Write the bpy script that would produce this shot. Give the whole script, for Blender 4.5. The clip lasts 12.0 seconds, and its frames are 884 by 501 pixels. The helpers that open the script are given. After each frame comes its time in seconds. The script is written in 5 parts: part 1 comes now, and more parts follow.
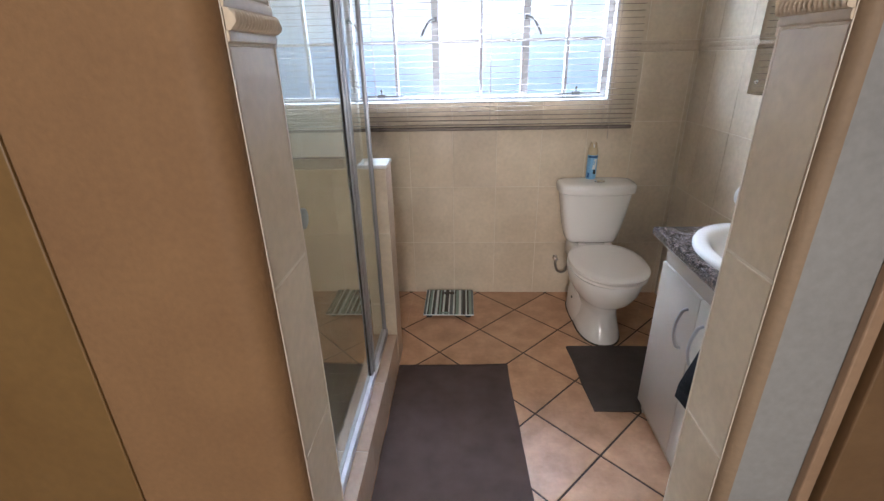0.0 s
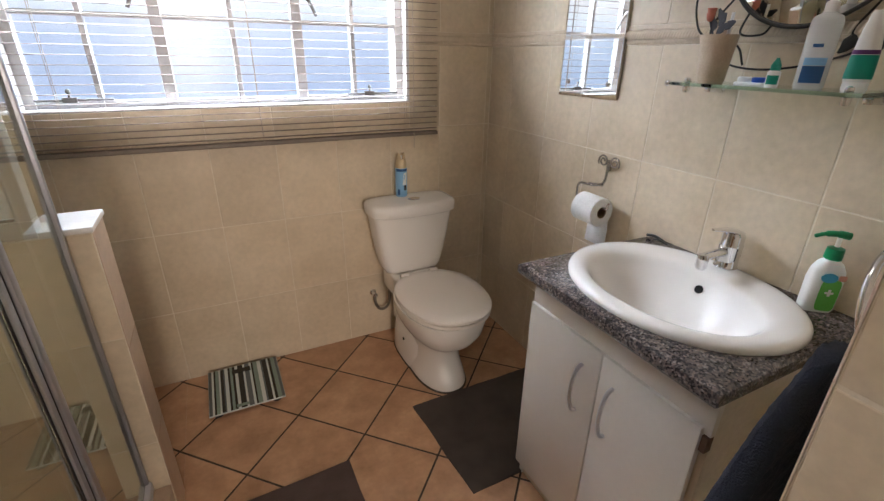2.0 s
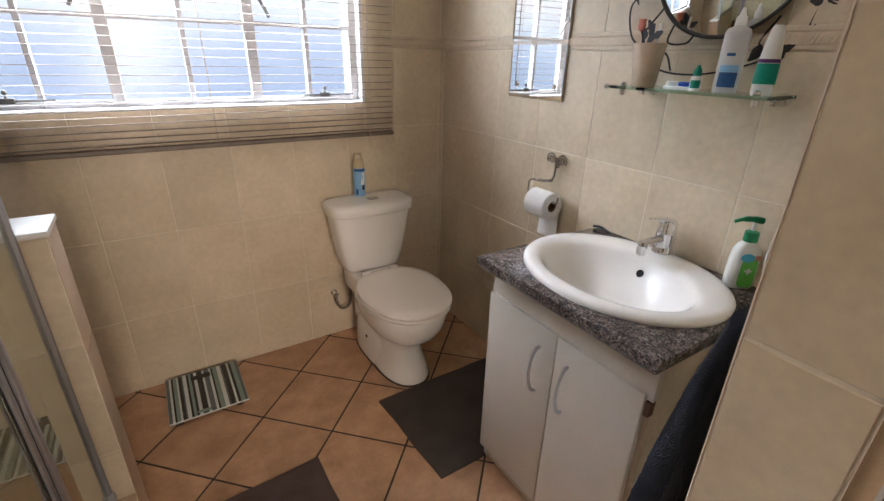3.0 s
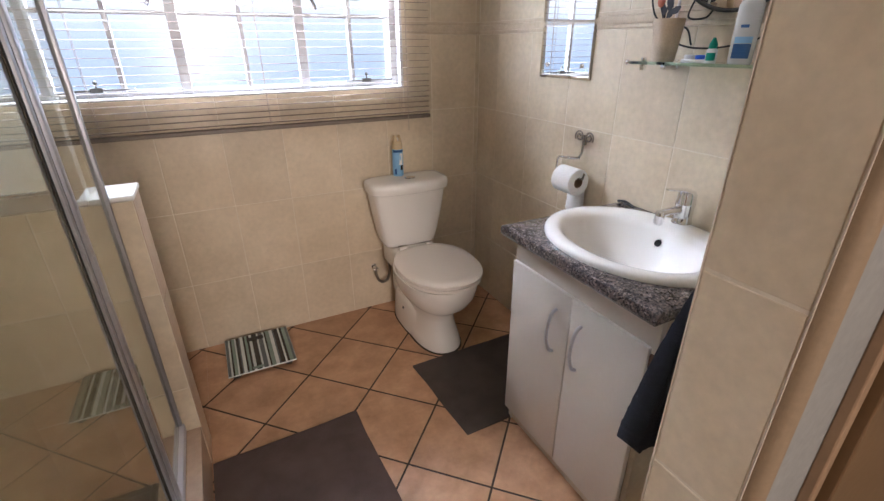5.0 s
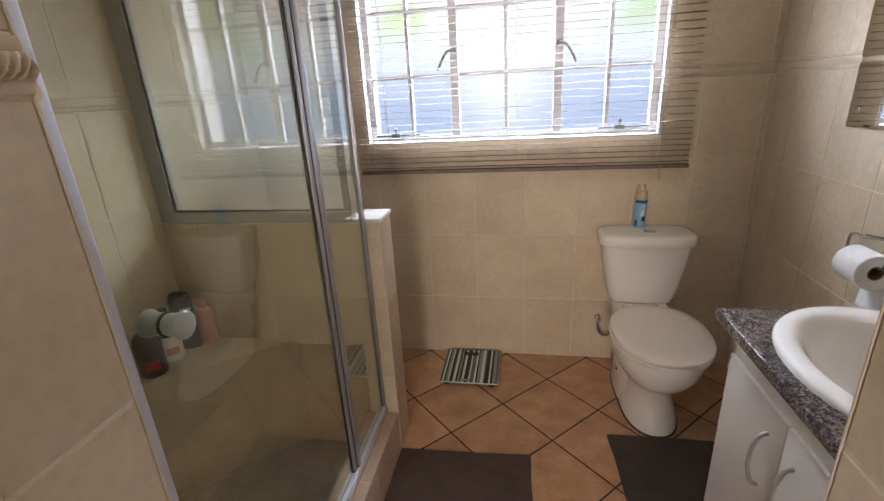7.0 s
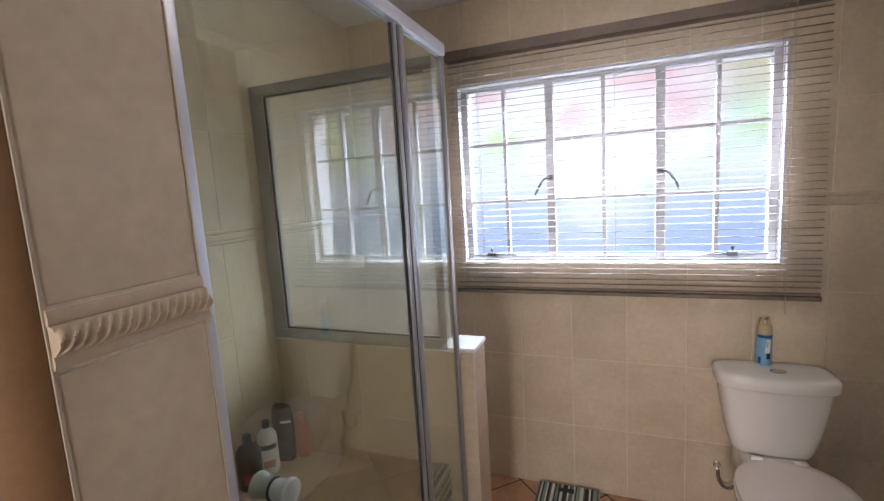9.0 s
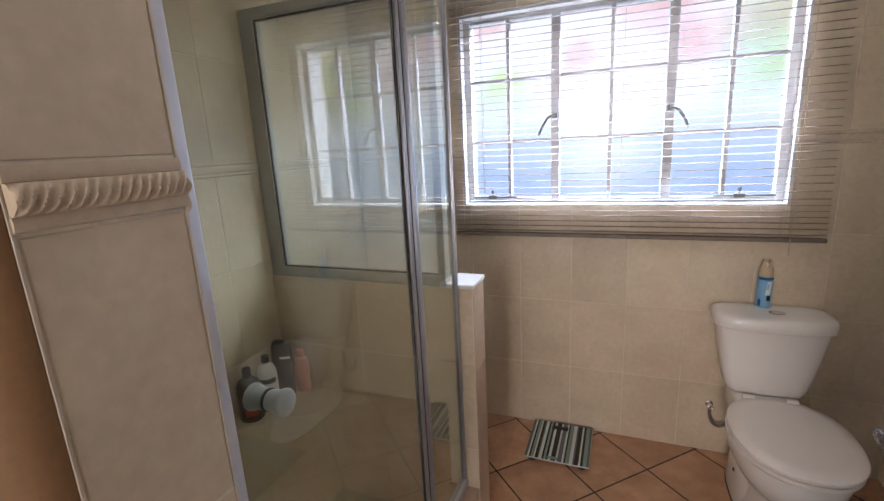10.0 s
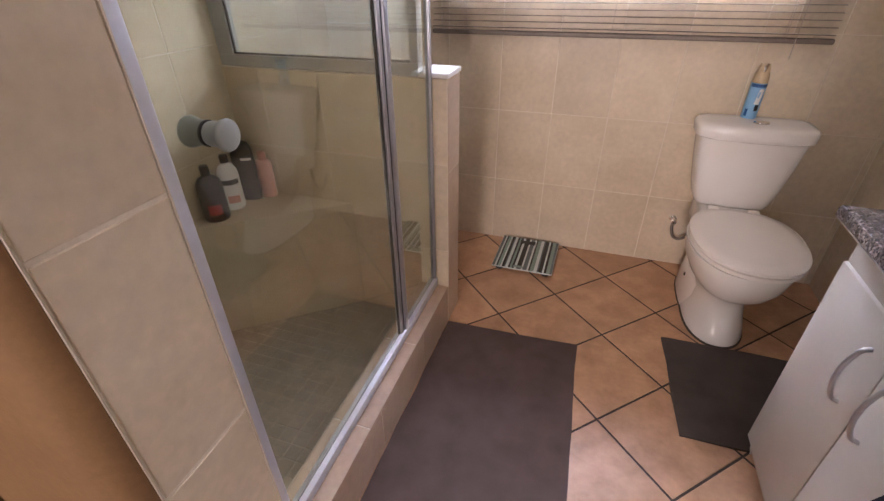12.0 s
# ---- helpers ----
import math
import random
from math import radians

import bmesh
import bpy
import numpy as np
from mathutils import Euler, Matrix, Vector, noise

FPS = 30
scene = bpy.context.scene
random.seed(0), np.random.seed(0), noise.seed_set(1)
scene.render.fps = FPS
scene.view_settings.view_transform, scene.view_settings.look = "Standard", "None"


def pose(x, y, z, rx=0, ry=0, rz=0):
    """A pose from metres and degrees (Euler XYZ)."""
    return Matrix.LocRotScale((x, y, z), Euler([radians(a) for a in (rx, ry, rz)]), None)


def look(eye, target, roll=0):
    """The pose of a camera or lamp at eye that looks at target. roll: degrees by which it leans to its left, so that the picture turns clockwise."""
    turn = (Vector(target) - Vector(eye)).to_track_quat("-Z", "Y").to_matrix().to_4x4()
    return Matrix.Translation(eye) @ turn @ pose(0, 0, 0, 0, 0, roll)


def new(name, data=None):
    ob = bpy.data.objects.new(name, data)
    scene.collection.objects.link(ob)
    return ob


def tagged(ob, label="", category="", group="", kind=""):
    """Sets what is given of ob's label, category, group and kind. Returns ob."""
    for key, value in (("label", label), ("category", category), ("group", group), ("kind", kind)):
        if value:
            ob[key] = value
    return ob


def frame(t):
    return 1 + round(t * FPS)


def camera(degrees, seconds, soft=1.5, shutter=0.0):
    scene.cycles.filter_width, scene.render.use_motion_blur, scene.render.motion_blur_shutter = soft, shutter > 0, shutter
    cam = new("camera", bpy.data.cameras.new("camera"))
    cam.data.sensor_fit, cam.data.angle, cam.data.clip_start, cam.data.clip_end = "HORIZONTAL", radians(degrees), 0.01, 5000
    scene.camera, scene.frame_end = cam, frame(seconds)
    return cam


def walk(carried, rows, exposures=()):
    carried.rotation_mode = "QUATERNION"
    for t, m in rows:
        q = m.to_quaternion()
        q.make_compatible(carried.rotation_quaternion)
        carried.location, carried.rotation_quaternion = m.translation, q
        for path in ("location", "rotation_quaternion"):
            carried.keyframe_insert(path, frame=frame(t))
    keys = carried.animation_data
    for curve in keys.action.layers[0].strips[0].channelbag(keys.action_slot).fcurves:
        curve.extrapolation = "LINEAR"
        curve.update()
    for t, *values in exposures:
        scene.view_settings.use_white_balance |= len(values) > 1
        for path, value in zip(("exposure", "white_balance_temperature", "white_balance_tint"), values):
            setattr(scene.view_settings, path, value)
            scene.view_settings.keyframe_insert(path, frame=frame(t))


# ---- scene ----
cam = camera(88.8, 12.0, soft=1.4)
PATH = [
    (0, (0.039, 0.036, 1.433), (-0.061, 1.873, 0.647), -1.3),
    (0.5, (-0.009, 0.297, 1.422), (0.06, 2.133, 0.633), -0.9),
    (1, (-0.013, 0.549, 1.396), (0.325, 2.358, 0.611), -0.1),
    (1.5, (0.018, 0.664, 1.399), (0.633, 2.396, 0.608), 0.4),
    (2, (0.0, 0.664, 1.4), (0.822, 2.304, 0.604), 0.8),
    (2.5, (-0.009, 0.668, 1.406), (0.925, 2.25, 0.616), 1.3),
    (3, (-0.049, 0.619, 1.409), (0.947, 2.163, 0.617), 1.4),
    (3.2, (-0.064, 0.587, 1.41), (0.952, 2.113, 0.609), 1.4),
    (4.8, (-0.095, 0.46, 1.385), (0.821, 2.031, 0.554), -0.1),
    (5, (-0.066, 0.47, 1.39), (0.748, 2.098, 0.561), -0.4),
    (5.5, (0.068, 0.45, 1.397), (0.551, 2.211, 0.58), -0.9),
    (6, (0.11, 0.428, 1.409), (0.267, 2.26, 0.623), -2.4),
    (6.5, (0.162, 0.428, 1.433), (0.039, 2.284, 0.698), -3.0),
    (7, (0.213, 0.415, 1.44), (-0.138, 2.268, 0.775), -3.2),
    (7.5, (0.207, 0.417, 1.483), (-0.285, 2.272, 0.922), -3.1),
    (7.7, (0.218, 0.427, 1.502), (-0.336, 2.283, 1.005), -3.1),
    (9.3, (0.186, 0.436, 1.597), (-0.552, 2.277, 1.337), -3.3),
    (9.5, (0.184, 0.442, 1.587), (-0.557, 2.273, 1.272), -3.3),
    (10, (0.184, 0.453, 1.508), (-0.543, 2.261, 1.058), -3.0),
    (10.5, (0.188, 0.467, 1.456), (-0.513, 2.232, 0.827), -2.9),
    (11, (0.19, 0.466, 1.39), (-0.471, 2.181, 0.602), -2.5),
    (11.5, (0.186, 0.468, 1.359), (-0.423, 2.122, 0.413), -1.8),
    (12, (0.181, 0.471, 1.31), (-0.376, 2.071, 0.247), -0.8),
]
EXPOSURES = [(0, 0.32, 5250, 10), (0.5, 0.43, 5330, 8), (1.0, 0.17, 5500, 10), (1.5, 0.09, 5820, 12), (2.5, 0.09, 6050, 13), (4.6, 0.27, 5870, 13), (5.0, 0.33, 5770, 15), (5.7, 0.02, 5900, 14), (7, 0.05, 5970, 14), (9.5, 0.07, 5470, 15), (10.5, 0.17, 5630, 15), (11, 0.37, 5720, 19), (11.5, 0.34, 5720, 22), (12, 0.52, 5720, 24)]
walk(cam, [(t, look(eye, target, roll)) for t, eye, target, roll in PATH], EXPOSURES)


# ---- world and light ----
world = bpy.data.worlds.new("sky")
scene.world = world
world.use_nodes = True
wn = world.node_tree.nodes
sky = wn.new("ShaderNodeTexSky")
sky.sky_type, sky.sun_disc, sky.sun_elevation, sky.sun_rotation = "NISHITA", False, radians(50), radians(160)
world.node_tree.links.new(sky.outputs[0], wn["Background"].inputs[0])
wn["Background"].inputs[1].default_value = 0.1


def area_lamp(name, eye, target, sx, sy, watts, color):
    d = bpy.data.lights.new(name, "AREA")
    d.shape, d.size, d.size_y, d.energy, d.color = "RECTANGLE", sx, sy, watts, color
    o = new(name, d)
    o.matrix_world = look(eye, target)
    return o


# the ceiling value drives an added fill lamp that stays out of view
SKY_WATTS, CEILING_FILL, BEDROOM_WATTS, GLOW = 1550, 10, 68, 2.0
area_lamp("sky_light", (0.15, 3.40, 2.70), (0.15, 2.0, 2.35), 3.2, 0.8, SKY_WATTS, (0.87, 0.95, 1.0))
area_lamp("bedroom_daylight", (-0.10, -2.42, 1.45), (0.10, 0.6, 1.0), 0.75, 1.2, BEDROOM_WATTS, (1.0, 0.85, 0.68))


# ---- materials ----
def material(name, color=(0.5, 0.5, 0.5), rough=0.5, metal=0.0, **more):
    m = bpy.data.materials.new(name)
    m.use_nodes = True
    b = m.node_tree.nodes["Principled BSDF"]
    b.inputs["Base Color"].default_value = (*color, 1)
    b.inputs["Roughness"].default_value, b.inputs["Metallic"].default_value = rough, metal
    for key, value in more.items():
        b.inputs[key].default_value = value
    return m


def nodes_of(m):
    t = m.node_tree
    return t, t.nodes, t.nodes["Principled BSDF"]


def noise_node(t, scale, detail=4.0, rough=0.55, vector=None):
    n = t.nodes.new("ShaderNodeTexNoise")
    n.inputs["Scale"].default_value, n.inputs["Detail"].default_value, n.inputs["Roughness"].default_value = scale, detail, rough
    if vector is None:
        vector = t.nodes.new("ShaderNodeNewGeometry").outputs["Position"]
    t.links.new(vector, n.inputs["Vector"])
    return n.outputs["Fac"]


def ramp(t, fac, stops):
    r = t.nodes.new("ShaderNodeValToRGB")
    while len(r.color_ramp.elements) < len(stops):
        r.color_ramp.elements.new(0.5)
    for e, (p, c) in zip(r.color_ramp.elements, stops):
        e.position, e.color = p, (*c, 1)
    t.links.new(fac, r.inputs["Fac"])
    return r.outputs["Color"]


def mix(t, a, b, fac, mode="MIX"):
    n = t.nodes.new("ShaderNodeMix")
    n.data_type, n.blend_type = "RGBA", mode
    for sock, v in ((n.inputs["Factor"], fac), (n.inputs["A"], a), (n.inputs["B"], b)):
        if isinstance(v, (int, float)):
            sock.default_value = v
        elif isinstance(v, tuple):
            sock.default_value = (*v, 1)
        else:
            t.links.new(v, sock)
    return n.outputs["Result"]


def bump(t, fac, strength, distance):
    n = t.nodes.new("ShaderNodeBump")
    n.inputs["Strength"].default_value, n.inputs["Distance"].default_value = strength, distance
    t.links.new(fac, n.inputs["Height"])
    t.links.new(n.outputs["Normal"], t.nodes["Principled BSDF"].inputs["Normal"])


def mottled(name, dark, light, scale, fine, rough=0.5, vary=0.0, relief=0.0, rough_vary=0.0, relief_scale=60.0, grain_fac=0.6, **more):
    """Two scales of mottling between two colours, with a tint of its own for each object and a fine relief."""
    m = material(name, light, rough, **more)
    t, n, b = nodes_of(m)
    big = noise_node(t, scale, 5)
    small = noise_node(t, fine, 3)
    c = ramp(t, big, [(0.3, dark), (0.7, light)])
    grain = ramp(t, small, [(0.25, (0.82, 0.82, 0.82)), (0.75, (1.06, 1.06, 1.06))])
    c = mix(t, c, grain, grain_fac, "MULTIPLY")
    if vary:
        rnd = n.new("ShaderNodeObjectInfo").outputs["Random"]
        c = mix(t, c, ramp(t, rnd, [(0.0, (1 - vary,) * 3), (1.0, (1 + vary,) * 3)]), 1.0, "MULTIPLY")
    t.links.new(c, b.inputs["Base Color"])
    if rough_vary:
        r = n.new("ShaderNodeMapRange")
        r.inputs["To Min"].default_value, r.inputs["To Max"].default_value = rough - rough_vary, rough + rough_vary
        t.links.new(big, r.inputs["Value"])
        t.links.new(r.outputs["Result"], b.inputs["Roughness"])
    if relief:
        bump(t, noise_node(t, relief_scale, 3), relief, 0.004)
    return m


WALL_TILE = mottled("cream_wall_tile", (0.575, 0.468, 0.330), (0.685, 0.575, 0.425), 5, 45, 0.35, vary=0.05, relief=0.34, rough_vary=0.06, relief_scale=22)
TILE_GROUT = mottled("pale_grout", (0.69, 0.61, 0.49), (0.77, 0.69, 0.565), 9, 120, 0.85)
FLOOR_TILE = mottled("terracotta_floor_tile", (0.375, 0.205, 0.108), (0.57, 0.335, 0.195), 9, 55, 0.38, vary=0.07, relief=0.12, rough_vary=0.1)
MOSAIC_GROUT = mottled("mosaic_grout", (0.47, 0.40, 0.30), (0.57, 0.49, 0.39), 9, 90, 0.85)
FLOOR_GROUT = mottled("dark_floor_grout", (0.035, 0.024, 0.018), (0.075, 0.055, 0.042), 14, 150, 0.9, relief=0.3)
MOSAIC = mottled("shower_mosaic", (0.33, 0.27, 0.195), (0.42, 0.35, 0.265), 14, 60, 0.4, relief=0.1)
TRIM_TILE = mottled("rope_trim_glaze", (0.57, 0.46, 0.33), (0.66, 0.55, 0.41), 8, 60, 0.3)
CURB_TILE = mottled("curb_tile", (0.45, 0.32, 0.225), (0.54, 0.40, 0.29), 7, 50, 0.35, vary=0.05)
LEDGE_PAINT = mottled("white_ledge", (0.70, 0.68, 0.65), (0.78, 0.76, 0.73), 9, 80, 0.4, grain_fac=0.2)
# peach darkened so the strong bedroom lamp doesn't overlight these walls
PEACH_DIM = mottled("dimmed_peach_plaster", (0.180, 0.094, 0.035), (0.222, 0.121, 0.046), 4, 90, 0.75, relief=0.25)
# far below off-white paint: the colour holds back the bedroom lamp's light
OFF_WHITE_DIM = mottled("dimmed_off_white_plaster", (0.222, 0.214, 0.20), (0.258, 0.249, 0.233), 4, 70, 0.7, relief=0.2)
# tan carries the corner's shade and warm bounce from the peach wall
CORNER_SHADE = mottled("warm_shade_corner", (0.20, 0.135, 0.078), (0.25, 0.172, 0.102), 4, 90, 0.7, relief=0.2)
CEILING_PAINT = mottled("ceiling_paint", (0.74, 0.71, 0.66), (0.80, 0.78, 0.73), 3, 60, 0.85, relief=0.1)
ALU = material("brushed_aluminium", (0.60, 0.60, 0.65), 0.38, 0.6)
ALU_DARK = material("dull_aluminium_post", (0.40, 0.40, 0.43), 0.36, 0.8)
ALU_GREY = mottled("grey_aluminium_frame", (0.36, 0.37, 0.37), (0.42, 0.43, 0.43), 6, 90, 0.45, **{"Metallic": 0.35})
RUBBER = material("black_rubber_seal", (0.02, 0.02, 0.022), 0.6)
CHROME = material("chrome", (0.82, 0.82, 0.84), 0.08, 1.0)
IRON = mottled("black_wrought_iron", (0.012, 0.011, 0.010), (0.03, 0.027, 0.025), 40, 200, 0.45, relief=0.3)
CERAMIC = mottled("white_ceramic", (0.81, 0.775, 0.735), (0.83, 0.795, 0.755), 2, 4, 0.14, grain_fac=0.0)
SEAT_PLASTIC = material("white_toilet_seat", (0.85, 0.79, 0.735), 0.25)
CABINET = mottled("white_cabinet_board", (0.56, 0.505, 0.44), (0.60, 0.545, 0.48), 3, 60, 0.38, grain_fac=0.12)
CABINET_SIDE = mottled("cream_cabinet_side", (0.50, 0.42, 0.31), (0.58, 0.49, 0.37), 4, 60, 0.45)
STEEL_PAINT = mottled("white_window_paint", (0.50, 0.48, 0.47), (0.58, 0.56, 0.55), 8, 60, 0.45)
# white window paint greyed for the bars' shade against bright panes
BACKLIT_BAR = mottled("backlit_window_bar", (0.36, 0.35, 0.36), (0.43, 0.42, 0.43), 8, 60, 0.5)
BLACK_IRON = material("dark_window_fitting", (0.10, 0.095, 0.09), 0.45, 0.6)
SLAT = mottled("taupe_blind_slat", (0.205, 0.162, 0.130), (0.265, 0.214, 0.174), 12, 80, 0.5)
RAIL = mottled("dark_blind_rail", (0.15, 0.115, 0.09), (0.21, 0.165, 0.13), 12, 80, 0.45)
CORD = material("blind_cord", (0.45, 0.38, 0.31), 0.8)
PAPER = mottled("toilet_paper", (0.78, 0.77, 0.76), (0.85, 0.84, 0.83), 30, 200, 0.95, relief=0.2, relief_scale=300)
CARD = material("cardboard_core", (0.23, 0.15, 0.09), 0.9)
DOOR_WOOD = mottled("orange_brown_door", (0.13, 0.073, 0.030), (0.18, 0.105, 0.048), 2.5, 60, 0.45, relief=0.1)
ORANGE_WOOD = mottled("orange_varnished_wood", (0.14, 0.075, 0.020), (0.18, 0.104, 0.031), 2.5, 60, 0.5, relief=0.1)
FRAME_WOOD = mottled("door_frame_wood", (0.25, 0.155, 0.088), (0.32, 0.21, 0.125), 3, 70, 0.5)
CARPET = mottled("bedroom_carpet", (0.26, 0.20, 0.15), (0.36, 0.29, 0.22), 12, 300, 0.95)
NAVY = mottled("navy_terry", (0.003, 0.0035, 0.009), (0.007, 0.009, 0.020), 30, 260, 0.95, relief=1.0, relief_scale=330)
RUG = mottled("brown_terry_rug", (0.082, 0.053, 0.046), (0.120, 0.080, 0.070), 9, 320, 0.97, relief=1.0, relief_scale=420)
RUG_DARK = mottled("grey_brown_terry_mat", (0.054, 0.040, 0.033), (0.080, 0.060, 0.050), 9, 320, 0.97, relief=1.0, relief_scale=420)
CUP = mottled("speckled_cup", (0.50, 0.39, 0.28), (0.60, 0.48, 0.36), 25, 220, 0.6, relief=0.3)


def plastic(name, color, rough=0.35, **more):
    return material(name, color, rough, **more)


GREEN = plastic("green_plastic", (0.0, 0.19, 0.065))
TEAL = plastic("teal_plastic", (0.0, 0.27, 0.19))
WHITE = plastic("white_plastic", (0.78, 0.77, 0.75))
BLACK = plastic("black_plastic", (0.012, 0.011, 0.012), 0.3)
PINK = plastic("salmon_plastic", (0.60, 0.27, 0.20))
BLUE = plastic("blue_plastic", (0.02, 0.10, 0.55))
SKYBLUE = plastic("pale_blue_can", (0.24, 0.46, 0.70), 0.3)
CREAM = plastic("cream_can_top", (0.55, 0.42, 0.25), 0.35)
CORAL = plastic("coral_petal", (0.64, 0.22, 0.15), 0.6)
GREYLEAF = plastic("dark_grey_leaf", (0.05, 0.055, 0.07), 0.6)
PURPLE = plastic("purple_band", (0.10, 0.02, 0.14))
LABEL_BLUE = plastic("deep_blue_label", (0.02, 0.09, 0.26))
BADGE_BLUE = plastic("badge_blue", (0.06, 0.38, 0.62))
# near black that paints the dark inside of the overflow
HOLE_SHADE = material("hole_shade", (0.004, 0.004, 0.004), 0.9)
LABEL_GREEN = plastic("leaf_green_label", (0.10, 0.42, 0.05))
LABEL_RED = plastic("red_label", (0.35, 0.03, 0.03))
STRIPES = {"black": plastic("scale_black", (0.012, 0.014, 0.014), 0.2), "white": plastic("scale_white", (0.55, 0.58, 0.55), 0.2),
           "sage": plastic("scale_sage", (0.20, 0.26, 0.22), 0.2), "grey": plastic("scale_grey", (0.11, 0.125, 0.125), 0.2)}


def granite():
    m = material("speckled_granite_laminate", (0.1, 0.1, 0.1), 0.13)
    t, n, b = nodes_of(m)
    v = n.new("ShaderNodeTexVoronoi")
    v.inputs["Scale"].default_value = 240
    t.links.new(n.new("ShaderNodeNewGeometry").outputs["Position"], v.inputs["Vector"])
    sep = n.new("ShaderNodeSeparateColor")
    t.links.new(v.outputs["Color"], sep.inputs["Color"])
    c = ramp(t, sep.outputs["Red"], [(0.0, (0.022, 0.02, 0.022)), (0.35, (0.07, 0.062, 0.062)), (0.6, (0.14, 0.118, 0.108)), (0.85, (0.175, 0.135, 0.115)), (1.0, (0.27, 0.245, 0.23))])
    c = mix(t, c, ramp(t, noise_node(t, 40, 4), [(0.35, (0.55, 0.55, 0.57)), (0.65, (1.15, 1.1, 1.08))]), 1.0, "MULTIPLY")
    t.links.new(c, b.inputs["Base Color"])
    return m


def clear_glass(name, tint, rough=0.0, ior=1.5):
    m = material(name, tint, rough, 0.0, **{"Transmission Weight": 1.0, "IOR": ior})
    return m


GRANITE = granite()
SHOWER_GLASS = clear_glass("shower_glass", (0.87, 0.905, 0.79), ior=1.55)
SHOWER_GLASS.node_tree.nodes["Principled BSDF"].inputs["Coat Weight"].default_value = 0.28
SHOWER_GLASS.node_tree.nodes["Principled BSDF"].inputs["Coat Roughness"].default_value = 0.0
SHOWER_GLASS.node_tree.nodes["Principled BSDF"].inputs["Coat IOR"].default_value = 1.6
PANEL_GLASS = clear_glass("screen_glass", (0.93, 0.95, 0.92), ior=1.45)


def water_marks(m, amount):
    """A dried film of soap and lime on glass that scatters the light behind it, uneven over the pane."""
    t, n, b = nodes_of(m)
    film = n.new("ShaderNodeBsdfTranslucent")
    film.inputs["Color"].default_value = (0.90, 0.90, 0.86, 1)
    join = n.new("ShaderNodeMixShader")
    r = n.new("ShaderNodeMapRange")
    r.inputs["To Min"].default_value, r.inputs["To Max"].default_value = 0.6 * amount, 1.4 * amount
    t.links.new(noise_node(t, 3.0, 4), r.inputs["Value"])
    t.links.new(r.outputs["Result"], join.inputs["Fac"])
    t.links.new(b.outputs[0], join.inputs[1])
    t.links.new(film.outputs[0], join.inputs[2])
    t.links.new(join.outputs[0], n["Material Output"].inputs["Surface"])


water_marks(PANEL_GLASS, 0.08)
water_marks(SHOWER_GLASS, 0.008)
WINDOW_GLASS = clear_glass("obscure_window_glass", (0.98, 0.985, 0.985), 0.22, 1.3)
SHELF_GLASS = clear_glass("green_shelf_glass", (0.62, 0.88, 0.80))
BOTTLE_CLEAR = material("clear_bottle", (0.92, 0.93, 0.94), 0.25, 0.0, **{"Transmission Weight": 0.4, "IOR": 1.2})
MIRROR = material("mirror_silver", (0.86, 0.88, 0.87), 0.015, 1.0)


def glow(name, stops, strength):
    """The bright garden and sky as the obscure panes blur them: bands of light with soft green and pink blotches."""
    m = bpy.data.materials.new(name)
    m.use_nodes = True
    t = m.node_tree
    n = t.nodes
    n.remove(n["Principled BSDF"])
    pos = n.new("ShaderNodeNewGeometry").outputs["Position"]
    sep = n.new("ShaderNodeSeparateXYZ")
    t.links.new(pos, sep.inputs[0])
    r = n.new("ShaderNodeMapRange")
    r.inputs["From Min"].default_value, r.inputs["From Max"].default_value = 0.9, 2.5
    t.links.new(sep.outputs["Z"], r.inputs["Value"])
    wob = n.new("ShaderNodeMath")
    wob.operation = "MULTIPLY_ADD"
    wob.inputs[1].default_value = 0.06
    t.links.new(noise_node(t, 1.8, 2), wob.inputs[0])
    t.links.new(r.outputs["Result"], wob.inputs[2])
    c = ramp(t, wob.outputs[0], stops)
    up = ramp(t, r.outputs["Result"], [(0.46, (0, 0, 0)), (0.62, (1, 1, 1))])
    blot = ramp(t, noise_node(t, 1.7, 1.0), [(0.36, (0.93, 0.68, 0.64)), (0.44, (1, 1, 1)), (0.50, (1, 1, 1)), (0.60, (0.70, 0.86, 0.40))])
    side = n.new("ShaderNodeMapRange")
    side.inputs["From Min"].default_value, side.inputs["From Max"].default_value = -0.4, 1.6
    t.links.new(sep.outputs["X"], side.inputs["Value"])
    shrubs = ramp(t, side.outputs["Result"], [(0.30, (1, 1, 1)), (0.42, (0.92, 0.80, 0.83)), (0.50, (0.97, 0.97, 0.97)), (0.60, (0.66, 0.84, 0.62)), (0.76, (0.70, 0.76, 0.36)), (1.0, (0.8, 0.85, 0.6))])
    blot = mix(t, blot, shrubs, 1.0, "MULTIPLY")
    c = mix(t, c, mix(t, c, blot, 1.0, "MULTIPLY"), up)
    e = n.new("ShaderNodeEmission")
    e.inputs["Strength"].default_value = strength
    t.links.new(c, e.inputs["Color"])
    t.links.new(e.outputs[0], n["Material Output"].inputs["Surface"])
    return m


OUTSIDE = glow("garden_glow", [(0.0, (0.19, 0.24, 0.335)), (0.22, (0.215, 0.265, 0.355)), (0.38, (0.275, 0.32, 0.40)), (0.5, (0.44, 0.455, 0.47)), (0.62, (0.52, 0.51, 0.50)), (1.0, (0.50, 0.49, 0.475))], GLOW)


# ---- mesh helpers ----
def thing(name, label, category, at, group="", kind=""):
    o = new(name)
    o.empty_display_size = 0.05
    o.location = at
    return tagged(o, label, category, group, kind)


